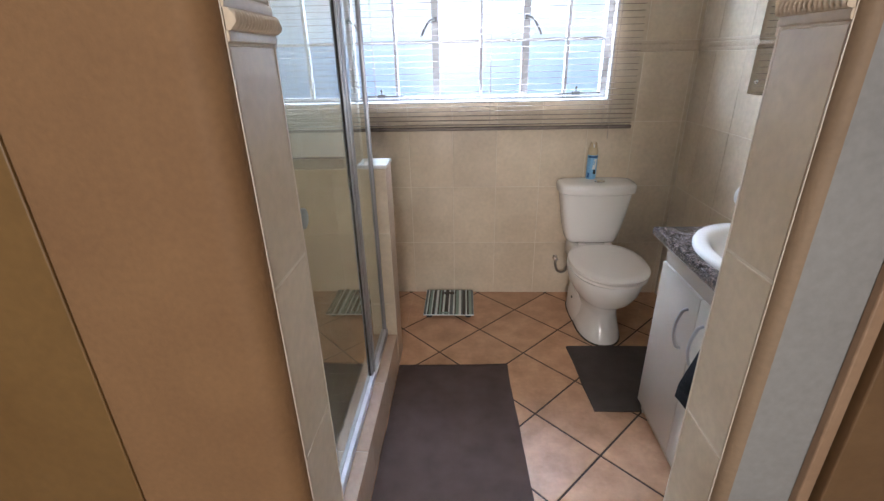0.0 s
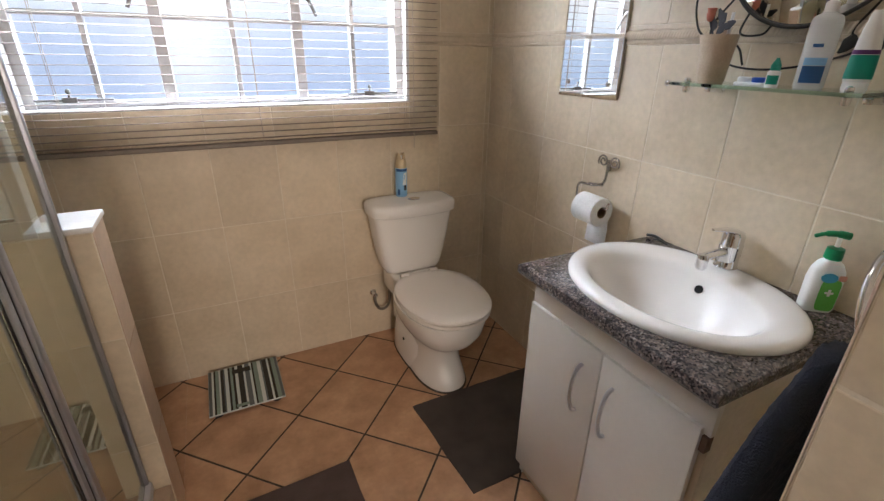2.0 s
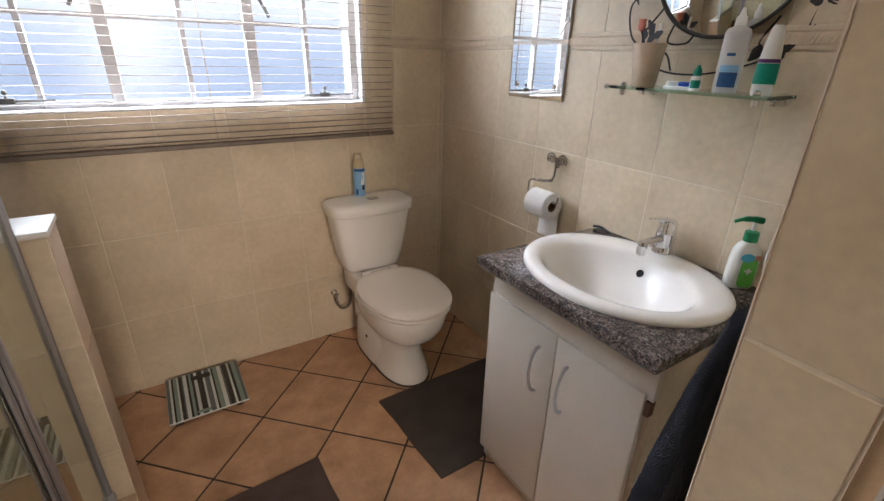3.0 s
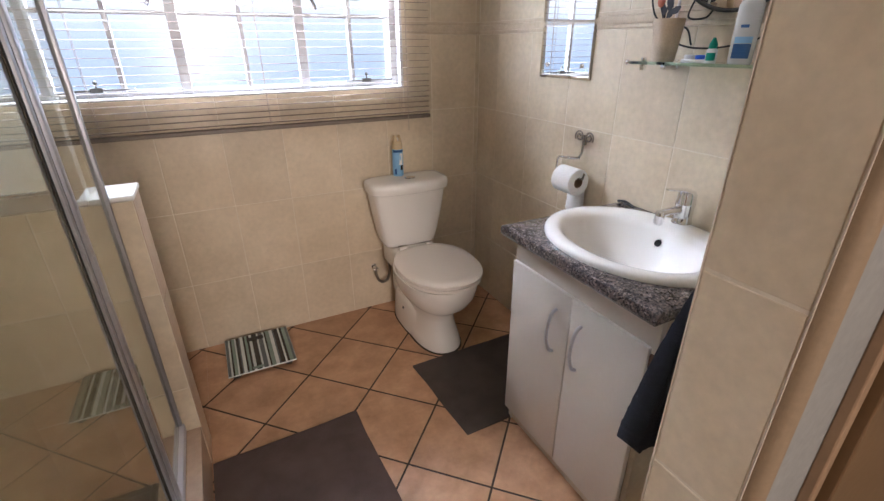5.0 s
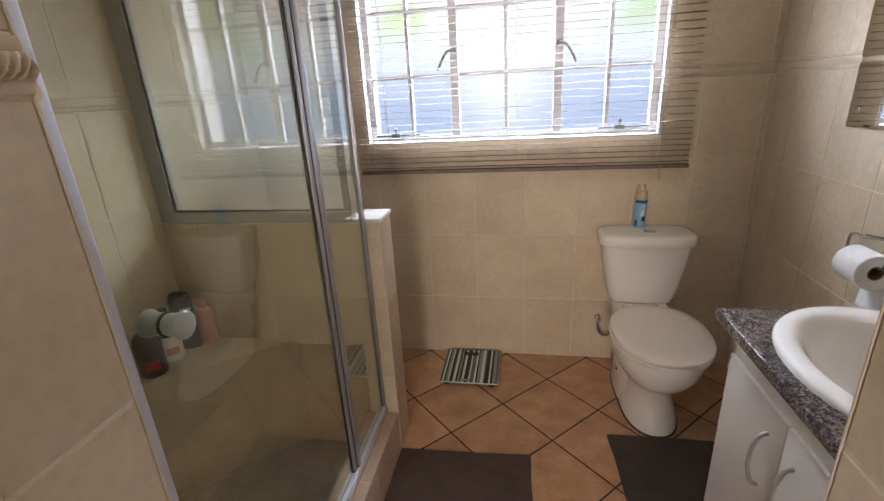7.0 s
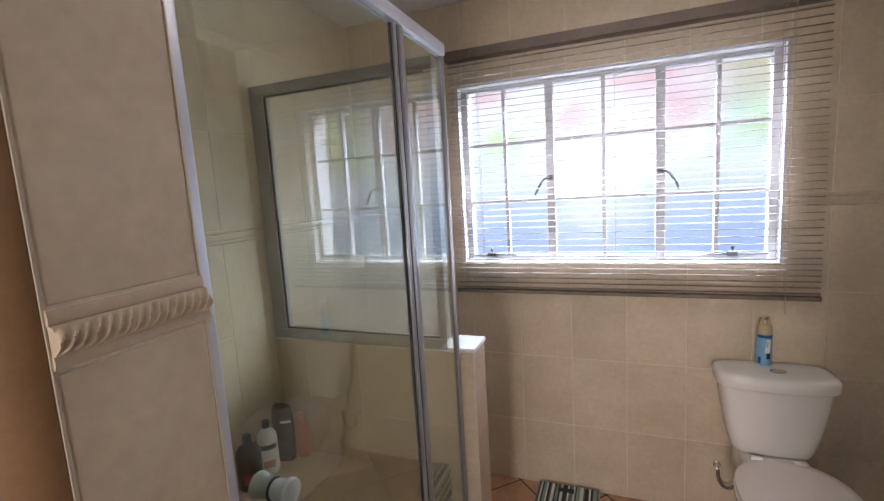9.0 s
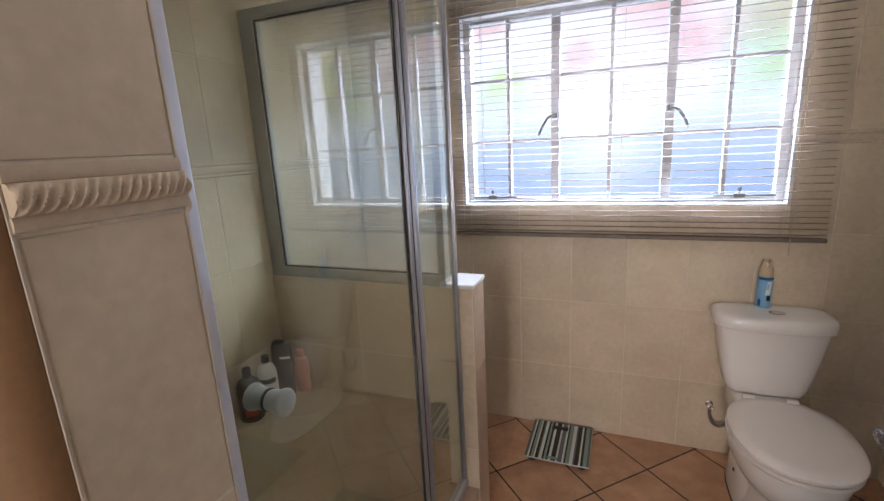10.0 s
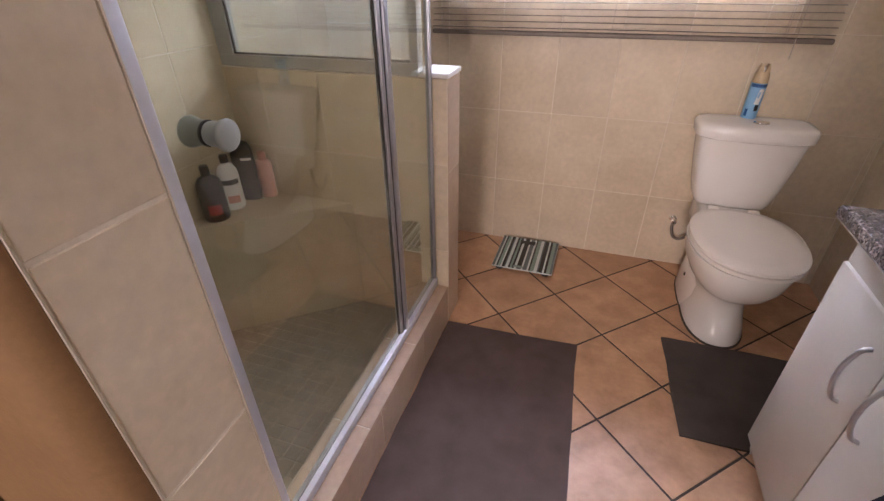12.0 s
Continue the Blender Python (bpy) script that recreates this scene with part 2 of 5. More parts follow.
def mesh_of(bm, mat, smooth=None):
    me = bpy.data.meshes.new("mesh")
    bmesh.ops.recalc_face_normals(bm, faces=bm.faces)
    bm.to_mesh(me)
    bm.free()
    for i in (mat if isinstance(mat, (list, tuple)) else [mat]):
        me.materials.append(i)
    if smooth is not None:
        me.shade_smooth()
        if smooth:
            me.set_sharp_from_angle(angle=radians(smooth))
    return me


def part(name, bm, mat, parent, label="", smooth=None):
    """One mesh, modelled in the world's place, under a thing or under a part."""
    o = new(name, mesh_of(bm, mat, smooth))
    o.parent = parent
    o.matrix_parent_inverse = Matrix.Translation(-parent.location)
    return tagged(o, label)


def solo(name, bm, mat, label, category, smooth=None, group="", kind=""):
    return tagged(new(name, mesh_of(bm, mat, smooth)), label, category, group, kind)


def box(bm, x0, x1, y0, y1, z0, z1, bevel=0.0, segs=2, turn=None):
    vs = [bm.verts.new(p) for p in ((x0, y0, z0), (x1, y0, z0), (x1, y1, z0), (x0, y1, z0), (x0, y0, z1), (x1, y0, z1), (x1, y1, z1), (x0, y1, z1))]
    fs = [bm.faces.new([vs[i] for i in f]) for f in ((3, 2, 1, 0), (4, 5, 6, 7), (0, 1, 5, 4), (1, 2, 6, 5), (2, 3, 7, 6), (3, 0, 4, 7))]
    if bevel:
        es = list({e for f in fs for e in f.edges})
        out = bmesh.ops.bevel(bm, geom=es, offset=bevel, segments=segs, affect="EDGES", profile=0.5)
        vs = list({v for f in out["faces"] for v in f.verts} | {v for v in vs if v.is_valid})
    if turn is not None:
        bmesh.ops.transform(bm, matrix=turn, verts=vs)
    return bm


def boxed(*a, **k):
    return box(bmesh.new(), *a, **k)


def loft(bm, rings, cap=True, closed=False):
    rows = [[bm.verts.new(p) for p in r] for r in rings]
    n = len(rows[0])
    pairs = list(zip(rows, rows[1:])) + ([(rows[-1], rows[0])] if closed else [])
    for a, b in pairs:
        for i in range(n):
            j = (i + 1) % n
            bm.faces.new((a[i], a[j], b[j], b[i]))
    if cap and not closed:
        bm.faces.new(rows[0][::-1])
        bm.faces.new(rows[-1])
    return bm


def ring(c, rx, ry, n=28, power=2.0, turn=0.0, ahead=1.0):
    """A flat superellipse; ahead stretches the half towards -y."""
    out = []
    for i in range(n):
        a = 2 * math.pi * i / n
        ca, sa = math.cos(a), math.sin(a)
        x = math.copysign(abs(ca) ** (2 / power), ca) * rx
        y = math.copysign(abs(sa) ** (2 / power), sa) * ry
        if y < 0:
            y *= ahead
        xr, yr = x * math.cos(turn) - y * math.sin(turn), x * math.sin(turn) + y * math.cos(turn)
        out.append((c[0] + xr, c[1] + yr, c[2]))
    return out


def lathe(bm, profile, at, n=24, axis="z"):
    """profile: (radius, height) from the foot up."""
    rings = []
    for r, h in profile:
        row = []
        for i in range(n):
            a = 2 * math.pi * i / n
            p = (r * math.cos(a), r * math.sin(a), h)
            if axis == "x":
                p = (p[2], p[0], p[1])
            elif axis == "y":
                p = (p[0], p[2], p[1])
            row.append((at[0] + p[0], at[1] + p[1], at[2] + p[2]))
        rings.append(row)
    return loft(bm, rings)


def lathed(*a, **k):
    return lathe(bmesh.new(), *a, **k)


def tube(bm, pts, r, n=8, taper=None):
    pts = [Vector(p) for p in pts]
    rings, side = [], None
    for i, p in enumerate(pts):
        d = (pts[min(i + 1, len(pts) - 1)] - pts[max(i - 1, 0)]).normalized()
        if side is None:
            side = d.orthogonal().normalized()
        side = (side - d * side.dot(d)).normalized()
        up = d.cross(side)
        rr = r * (taper[i] if taper else 1.0)
        rings.append([p + rr * (math.cos(2 * math.pi * k / n) * side + math.sin(2 * math.pi * k / n) * up) for k in range(n)])
    return loft(bm, rings)


def tubed(*a, **k):
    return tube(bmesh.new(), *a, **k)


def smooth_path(keys, steps=8):
    """A Catmull-Rom line through a few points."""
    k = [Vector(p) for p in keys]
    k = [2 * k[0] - k[1]] + k + [2 * k[-1] - k[-2]]
    out = []
    for a, b, c, d in zip(k, k[1:], k[2:], k[3:]):
        for i in range(steps):
            t = i / steps
            out.append(0.5 * ((2 * b) + (c - a) * t + (2 * a - 5 * b + 4 * c - d) * t * t + (3 * b - a - 3 * c + d) * t ** 3))
    return out + [k[-2]]


# ---- the place: walls, floor, ceiling ----
BACK, RIGHT, LEFT, INNER = 2.688, 1.27, -1.19, 0.812      # tiled faces: window wall, basin wall, shower wall, wall with the doorway
JAMB_L, JAMB_R = -0.262, 0.511                           # tiled faces of the doorway
WIN = (-0.575, 0.835, 1.197, 2.105)                      # window opening x0, x1, z0, z1
CEIL = 2.50
ROWS_Z = (0.0, 0.353, 0.713, 1.081, 1.437, 1.492, 1.852, 2.212, CEIL)
T = 0.0018


def structure(name, bm, mat, label, category):
    return solo(name, bm, mat, label, category, kind="structure")


bm = bmesh.new()
y0, y1 = BACK + T, BACK + 0.22
box(bm, LEFT - 0.2, WIN[0], y0, y1, 0, CEIL)
box(bm, WIN[1], RIGHT + 0.2, y0, y1, 0, CEIL)
box(bm, WIN[0], WIN[1], y0, y1, 0, WIN[2])
box(bm, WIN[0], WIN[1], y0, y1, WIN[3], CEIL)
wall_back = structure("wall_back", bm, TILE_GROUT, "cream tiled bathroom wall with a wide window", "wall")
wall_right = structure("wall_right", boxed(RIGHT + T, RIGHT + 0.2, 0.672, BACK + T, 0, CEIL), TILE_GROUT, "cream tiled wall behind the wash basin", "wall")
wall_left = structure("wall_left", boxed(LEFT - 0.2, LEFT - T, 0.66, BACK + T, 0, CEIL), TILE_GROUT, "cream tiled wall inside the shower", "wall")
wall_pier_left = structure("wall_doorway_left", boxed(LEFT - T, JAMB_L - T, 0.656, INNER - T, 0, CEIL), TILE_GROUT, "doorway wall beside the shower, tiled inside", "wall")
wall_pier_right = structure("wall_doorway_right", boxed(JAMB_R + T, RIGHT + T, 0.672, INNER - T, 0, CEIL), TILE_GROUT, "doorway wall beside the basin, tiled inside", "wall")
structure("wall_doorway_head", boxed(JAMB_L - T, JAMB_R + T, 0.66, INNER - T, 2.12, CEIL), OFF_WHITE_DIM, "plastered wall above the doorway", "wall")
structure("ceiling", boxed(LEFT - 0.2, RIGHT + 0.2, 0.66, BACK + 0.22, CEIL, CEIL + 0.1), CEILING_PAINT, "white painted bathroom ceiling", "ceiling")

# bedroom faces of the doorway wall: peach plaster with a rounded corner, off-white plaster with a tight one, its warm
# shade painted tan
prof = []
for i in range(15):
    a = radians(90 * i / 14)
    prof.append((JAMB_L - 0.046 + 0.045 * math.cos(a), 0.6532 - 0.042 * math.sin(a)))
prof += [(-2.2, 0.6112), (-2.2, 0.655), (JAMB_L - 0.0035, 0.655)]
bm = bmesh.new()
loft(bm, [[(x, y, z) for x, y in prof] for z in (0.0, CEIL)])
tagged(new("wall_plaster_peach", mesh_of(bm, PEACH_DIM, 40)), "peach plaster with a rounded corner, dimmed in its colour", "wall", kind="structure")
prof = []
for i in range(11):
    a = radians(90 * i / 10)
    prof.append((JAMB_R + 0.020 - 0.019 * math.cos(a), 0.6725 - 0.020 * math.sin(a)))
bead = prof + [(JAMB_R + 0.020, 0.6715), (JAMB_R + 0.004, 0.6715)]
bm = bmesh.new()
loft(bm, [[(x, y, z) for x, y in bead] for z in (0.0, CEIL)])
tagged(new("trim_plaster_corner", mesh_of(bm, CORNER_SHADE, 40)), "rounded plaster corner beside the doorway tiles, its warm shade painted tan", "trim", kind="structure")
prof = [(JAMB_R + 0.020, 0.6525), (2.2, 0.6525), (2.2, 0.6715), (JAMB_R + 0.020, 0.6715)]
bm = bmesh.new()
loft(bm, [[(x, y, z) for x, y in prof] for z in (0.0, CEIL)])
tagged(new("wall_plaster_white", mesh_of(bm, OFF_WHITE_DIM, 40)), "off-white plaster beside the doorway tiles, dimmed in its colour", "wall", kind="structure")

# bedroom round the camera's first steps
structure("wall_bedroom_left", boxed(-2.35, -2.2, -2.6, 0.66, 0, CEIL), PEACH_DIM, "peach painted bedroom wall", "wall")
structure("wall_bedroom_right", boxed(2.2, 2.35, -2.6, 0.672, 0, CEIL), OFF_WHITE_DIM, "off-white bedroom wall", "wall")
structure("wall_bedroom_back", boxed(-2.35, 2.35, -2.75, -2.6, 0, CEIL), PEACH_DIM, "peach painted bedroom wall behind", "wall")
structure("ceiling_bedroom", boxed(-2.35, 2.35, -2.75, 0.66, CEIL, CEIL + 0.1), CEILING_PAINT, "white painted bedroom ceiling", "ceiling")
structure("floor_bedroom", boxed(-2.35, 2.35, -2.75, 0.657, -0.1, -0.002), CARPET, "brown bedroom carpet", "floor")

# varnished uprights on the bedroom side and the brown door beside the doorway
solo("door_frame", boxed(-0.86, -0.566, 0.6062, 0.6112, 0, 2.12, 0.004, 4), ORANGE_WOOD, "orange varnished wooden upright on the bedroom wall", "door frame", kind="structure")
solo("door_frame", boxed(0.637, 0.6585, 0.636, 0.6525, 0, 2.12, 0.003), FRAME_WOOD, "varnished wooden door frame upright", "door frame", kind="structure")
door = thing("door_1", "brown wooden door standing open beside the doorway", "door", (0.66, 0.637, 0), kind="structure")
part("door_leaf", boxed(0.6635, 1.43, 0.622, 0.6515, 0.006, 2.05, 0.003), DOOR_WOOD, door)

floor = structure("floor", boxed(LEFT - 0.1, RIGHT + 0.1, 0.657, BACK + 0.1, -0.1, -T), FLOOR_GROUT, "terracotta floor tiles laid diagonally with dark grout", "floor")


# ---- shower: half wall, curb, floor ----
HALF = (LEFT - T, -0.294, 1.910, 2.044)      # x0, x1, y0, y1 of the core
CURB = 0.184
half_wall = structure("wall_half", boxed(HALF[0], HALF[1], HALF[2], HALF[3], 0, 1.006), TILE_GROUT, "low tiled wall at the end of the shower", "wall")
solo("trim_half_wall_cap", boxed(-0.394, -0.288, 1.903, 2.050, 1.008, 1.024, 0.004), LEDGE_PAINT, "white capping on the low shower wall", "trim", smooth=30, kind="structure")
curb = structure("shower_curb", boxed(-0.422, -0.296, INNER, 1.906, 0, CURB - T), TILE_GROUT, "tiled shower curb", "curb")
shower_floor = structure("floor_shower", boxed(LEFT, -0.422, INNER, 1.906, -0.004, 0.012), MOSAIC_GROUT, "small square tiles on the shower floor", "floor")

# ---- window ----
win = thing("window_1", "white steel window with obscure panes and eighteen lights", "window", (0.13, 2.74, WIN[2]), kind="structure")
GY = 2.755
LIN = 0.012
part("reveal", boxed(WIN[0], WIN[0] + LIN, BACK - 0.002, 2.90, WIN[2], WIN[3]), STEEL_PAINT, win)
part("reveal", boxed(WIN[1] - LIN, WIN[1], BACK - 0.002, 2.90, WIN[2], WIN[3]), STEEL_PAINT, win)
part("reveal", boxed(WIN[0] + LIN, WIN[1] - LIN, BACK - 0.002, 2.90, WIN[3] - LIN, WIN[3]), STEEL_PAINT, win)
part("window_sill", boxed(WIN[0] + LIN, WIN[1] - LIN, BACK - 0.006, 2.90, WIN[2], WIN[2] + 0.01, 0.003), STEEL_PAINT, win, "white painted sill")
XS = (-0.552, -0.342, -0.118, 0.130, 0.372, 0.598, 0.812)
ZS = (1.218, 1.512, 1.803, 2.086)
# inner bars use the greyed backlit copy, the outer frame the white
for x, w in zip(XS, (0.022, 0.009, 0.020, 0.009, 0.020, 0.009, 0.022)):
    part("mullion", boxed(x - w, x + w, GY - 0.018, GY + 0.018, ZS[0] - 0.01, ZS[3] + 0.008, 0.002, 1), BACKLIT_BAR if w < 0.021 else STEEL_PAINT, win)
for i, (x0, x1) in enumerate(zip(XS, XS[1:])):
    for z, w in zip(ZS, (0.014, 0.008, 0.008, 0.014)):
        part("glazing_bar", boxed(x0 + 0.009, x1 - 0.009, GY - 0.014, GY + 0.014, z - w, z + w), BACKLIT_BAR, win)
    for z0, z1 in zip(ZS, ZS[1:]):
        pane = part("pane", boxed(x0 + 0.006, x1 - 0.006, GY + 0.003, GY + 0.007, z0 + 0.005, z1 - 0.005), WINDOW_GLASS, win)
        pane.visible_shadow = False
for x, s in ((-0.118, -1), (0.372, 1)):
    h = part("window_handle", boxed(x - 0.012, x + 0.012, GY - 0.04, GY - 0.016, 1.61, 1.632, 0.004), BLACK_IRON, win, "dark metal casement handle")
    part("lever", tubed(smooth_path([(x, GY - 0.04, 1.622), (x + 0.03 * s, GY - 0.05, 1.612), (x + 0.055 * s, GY - 0.05, 1.575), (x + 0.075 * s, GY - 0.045, 1.535)]), 0.0065), BLACK_IRON, h, "", 60)
for x in (-0.43, 0.66):
    s = part("window_stay", tubed([(x - 0.10, GY - 0.03, 1.236), (x + 0.13, GY - 0.03, 1.238)], 0.004), BLACK_IRON, win, "dark metal casement stay")
    part("stay_pin", boxed(x - 0.022, x + 0.022, GY - 0.036, GY - 0.016, 1.228, 1.246, 0.003), BLACK_IRON, s)
    part("stay_knob", lathed([(0.004, 0), (0.004, 0.012), (0.009, 0.016), (0.006, 0.026), (0.001, 0.028)], (x, GY - 0.028, 1.246), 10), BLACK_IRON, s, "", 60)
bm = bmesh.new()
bm.faces.new([bm.verts.new(p) for p in ((-2.2, 3.35, 0.2), (2.5, 3.35, 0.2), (2.5, 3.35, 2.27), (-2.2, 3.35, 2.27))])
tagged(new("backdrop", mesh_of(bm, OUTSIDE)), "bright blurred garden outside the obscure panes", "backdrop", kind="structure")
structure("ground", boxed(-6, 6, BACK + 0.22, 12, -0.3, -0.2), FLOOR_TILE, "paved ground outside the window", "ground")

# ---- blind ----
blind = thing("venetian_blind", "open taupe venetian blind hanging over the window", "blind", (0.17, 2.65, 2.26), kind="")
BX0, BX1, BY = -0.605, 0.958, 2.650
part("headrail", boxed(BX0, BX1, BY - 0.024, BACK, 2.215, 2.262, 0.004), RAIL, blind)
SLAT_COS, SLAT_SIN = math.cos(radians(1)), math.sin(radians(1))
slat_zs = [2.19 - 0.0310 * i for i in range(32)]
slat_zs += [slat_zs[-1] - 0.0245 * i for i in range(1, 7)]
for k, z in enumerate(slat_zs):
    bm = bmesh.new()
    half = 0.0105
    rings = []
    for x in (BX0 + 0.004, BX1 - 0.004):
        top = [(x, BY + half * u * SLAT_COS, z + 0.0016 * (1 - u * u) + half * u * SLAT_SIN) for u in (-1, -0.5, 0, 0.5, 1)]
        rings.append(top + [(p[0], p[1], p[2] - 0.0008) for p in top[::-1]])
    loft(bm, rings)
    part("slat", bm, SLAT, blind)
SLAT_END = slat_zs[-1]
part("bottom_rail", boxed(BX0, BX1, BY - 0.014, BY + 0.014, SLAT_END - 0.03, SLAT_END - 0.012, 0.004), RAIL, blind)
for x in (-0.45, 0.18, 0.80):
    for dy in (-0.0128, 0.0128):
        part("ladder_cord", tubed([(x, BY + dy, 2.215), (x, BY + dy, SLAT_END - 0.02)], 0.0011, 5), CORD, blind)
part("pull_cord", tubed([(0.83, BY - 0.026, 2.215), (0.83, BY - 0.026, 1.0)], 0.0016, 5), CORD, blind)

# ---- shower enclosure ----
enc = thing("shower_enclosure", "aluminium framed glass shower door and side panel", "shower enclosure", (-0.35, 1.35, 0.162))
GX = -0.355
CT = CURB + 0.003
part("wall_channel", boxed(GX - 0.022, GX + 0.024, INNER, INNER + 0.026, CT, 2.03, 0.006), ALU, enc, "", 30)
part("door_stile", boxed(GX - 0.014, GX + 0.022, INNER + 0.028, INNER + 0.078, CT + 0.036, 2.028, 0.006, 3), ALU, enc, "", 30)
part("bottom_rail", boxed(GX - 0.020, GX + 0.018, INNER + 0.027, 1.905, CT, CT + 0.034, 0.005), ALU, enc, "", 30)
part("top_rail", boxed(GX - 0.020, GX + 0.018, INNER, 1.905, 2.03, 2.068, 0.004), ALU, enc, "", 30)
part("door_stile", boxed(GX - 0.012, GX + 0.012, 1.540, 1.558, CT + 0.036, 2.028, 0.003), ALU_DARK, enc, "", 30)
part("post", boxed(GX - 0.020, GX + 0.018, 1.566, 1.590, CT + 0.034, 2.03, 0.005), ALU_DARK, enc, "", 30)
part("seal", boxed(GX - 0.008, GX + 0.010, 1.5585, 1.5655, CT + 0.036, 2.028), RUBBER, enc, "black rubber seal")
part("seal", boxed(GX - 0.006, GX + 0.006, 1.5365, 1.5395, CT + 0.04, 2.026), RUBBER, enc, "black rubber seal")
part("end_stile", boxed(GX - 0.014, GX + 0.012, 1.891, 1.905, CT + 0.034, 2.03, 0.004), ALU_DARK, enc, "", 30)
pane = part("door_pane", boxed(GX - 0.003, GX + 0.003, INNER + 0.076, 1.536, CT + 0.037, 2.028), SHOWER_GLASS, enc, "clear glass door")
pane.visible_shadow = False
pane = part("side_pane", boxed(GX - 0.003, GX + 0.003, 1.590, 1.891, CT + 0.036, 2.029), SHOWER_GLASS, enc, "clear glass side panel")
pane.visible_shadow = False
KN = (0.977, 1.108)
for s, name in ((1, "outer_knob"), (-1, "inner_knob")):
    prof = [(0.014, 0.0), (0.021, 0.002), (0.0225, 0.010), (0.0225, 0.022), (0.0240, 0.034), (0.0275, 0.044), (0.0285, 0.050), (0.0275, 0.055), (0.0235, 0.058), (0.004, 0.0585)]
    part(name, lathed([(r * 0.84, s * (h * 0.62 + 0.003)) for r, h in prof], (GX, KN[0], KN[1]), 24, "x"), plastic("pale_grey_knob", (0.34, 0.36, 0.33), 0.3), enc, "pale grey plastic knob", 50)

part("knob_washer", lathed([(0.0195, -0.0036), (0.0195, 0.0036)], (GX, KN[0], KN[1]), 24, "x"), RUBBER, enc, "dark washer at the glass", 40)

panel = thing("shower_screen", "glass panel in a wide grey aluminium frame on the low wall", "shower screen", (-0.80, 1.935, 1.008))
PX0, PX1, PZ0, PZ1, FW, FH = LEFT + 0.002, -0.397, 1.008, 2.044, 0.066, 0.042
PY0, PY1 = 1.912, 1.956
part("frame_bar", boxed(PX0, PX1, PY0, PY1, PZ0, PZ0 + FH, 0.003), ALU_GREY, panel)
part("frame_bar", boxed(PX0, PX1, PY0, PY1, PZ1 - FH, PZ1, 0.003), ALU_GREY, panel)
part("frame_bar", boxed(PX0, PX0 + FW, PY0, PY1, PZ0 + FH, PZ1 - FH, 0.003), ALU_GREY, panel)
part("frame_bar", boxed(PX1 - 0.03, PX1, PY0, PY1, PZ0 + FH, PZ1 - FH, 0.003), ALU_GREY, panel)
for z in (PZ0 + FH, PZ1 - FH - 0.006):
    part("seal", boxed(PX0 + FW, PX1 - 0.03, PY0 + 0.006, PY0 + 0.014, z, z + 0.006), RUBBER, panel)
part("seal", boxed(PX0 + FW, PX0 + FW + 0.006, PY0 + 0.006, PY0 + 0.014, PZ0 + FH + 0.006, PZ1 - FH - 0.006), RUBBER, panel)
pane = part("panel_pane", boxed(PX0 + FW, PX1 - 0.03, PY0 + 0.018, PY0 + 0.024, PZ0 + FH, PZ1 - FH), PANEL_GLASS, panel, "clear glass")
pane.visible_shadow = False

# ---- corner seat and bottles in the shower ----
seat = thing("corner_seat", "triangular tiled seat in the shower corner", "shower seat", (LEFT, 1.906, 0.012))
tri = [(LEFT, 1.906), (LEFT, 1.506), (-0.700, 1.906)]
for name, z0, z1, mat in (("seat_base", 0.012, 0.496, WALL_TILE), ("seat_top", 0.496, 0.510, WALL_TILE)):
    bm = bmesh.new()
    loft(bm, [[(x, y, z) for x, y in tri] for z in (z0, z1)])
    part(name, bm, mat, seat)


def bottle(name, label, at, profile, mat, cap_profile, cap_mat, bands=(), squash=1.0, turn=0.0, group="bottles in the shower"):
    """A bottle of round or flattened section with a cap and printed bands (z0, z1, half-angle, material)."""
    th = thing(name, label, "bottle", at, group)

    def squashed(bm):
        m = Matrix.Translation(at) @ Matrix.Rotation(turn, 4, "Z") @ Matrix.Diagonal((1, squash, 1, 1)) @ Matrix.Translation(-Vector(at))
        bmesh.ops.transform(bm, matrix=m, verts=bm.verts)
        return bm
    body = part("body", squashed(lathed(profile, at, 28)), mat, th, "", 40)
    part("cap", squashed(lathed(cap_profile, at, 20)), cap_mat, th, "", 40)
    for z0, z1, half, facing, bmat in bands:
        bm = bmesh.new()
        rows = []
        for k in range(7):
            z = z0 + (z1 - z0) * k / 6
            r = np.interp(z, [p[1] for p in profile], [p[0] for p in profile]) + 0.0008
            rows.append([bm.verts.new((at[0] + r * math.cos(facing + half * (i / 6 - 1)), at[1] + r * math.sin(facing + half * (i / 6 - 1)), at[2] + z)) for i in range(13)])
        for a, b in zip(rows, rows[1:]):
            for i in range(12):
                bm.faces.new((a[i], a[i + 1], b[i + 1], b[i]))
        part("label", squashed(bm), bmat, body, "", 60)
    return th


ROUND = lambda r, h, neck: [(r * 0.9, 0), (r, 0.006), (r, h * 0.72), (r * 0.93, h * 0.80), (r * 0.72, h * 0.88), (neck, h * 0.93), (neck, h)]
CAP = lambda r, z, h: [(r * 0.95, z), (r, z + 0.003), (r, z + h - 0.004), (r * 0.85, z + h)]
SZ = 0.510
FACE = radians(-45)
bottle("shampoo_bottle", "black shampoo bottle with a red mark on the shower seat", (-1.130, 1.640, SZ), ROUND(0.046, 0.185, 0.014), BLACK, CAP(0.016, 0.177, 0.033), BLACK, [(0.03, 0.07, 0.5, FACE, LABEL_RED)])
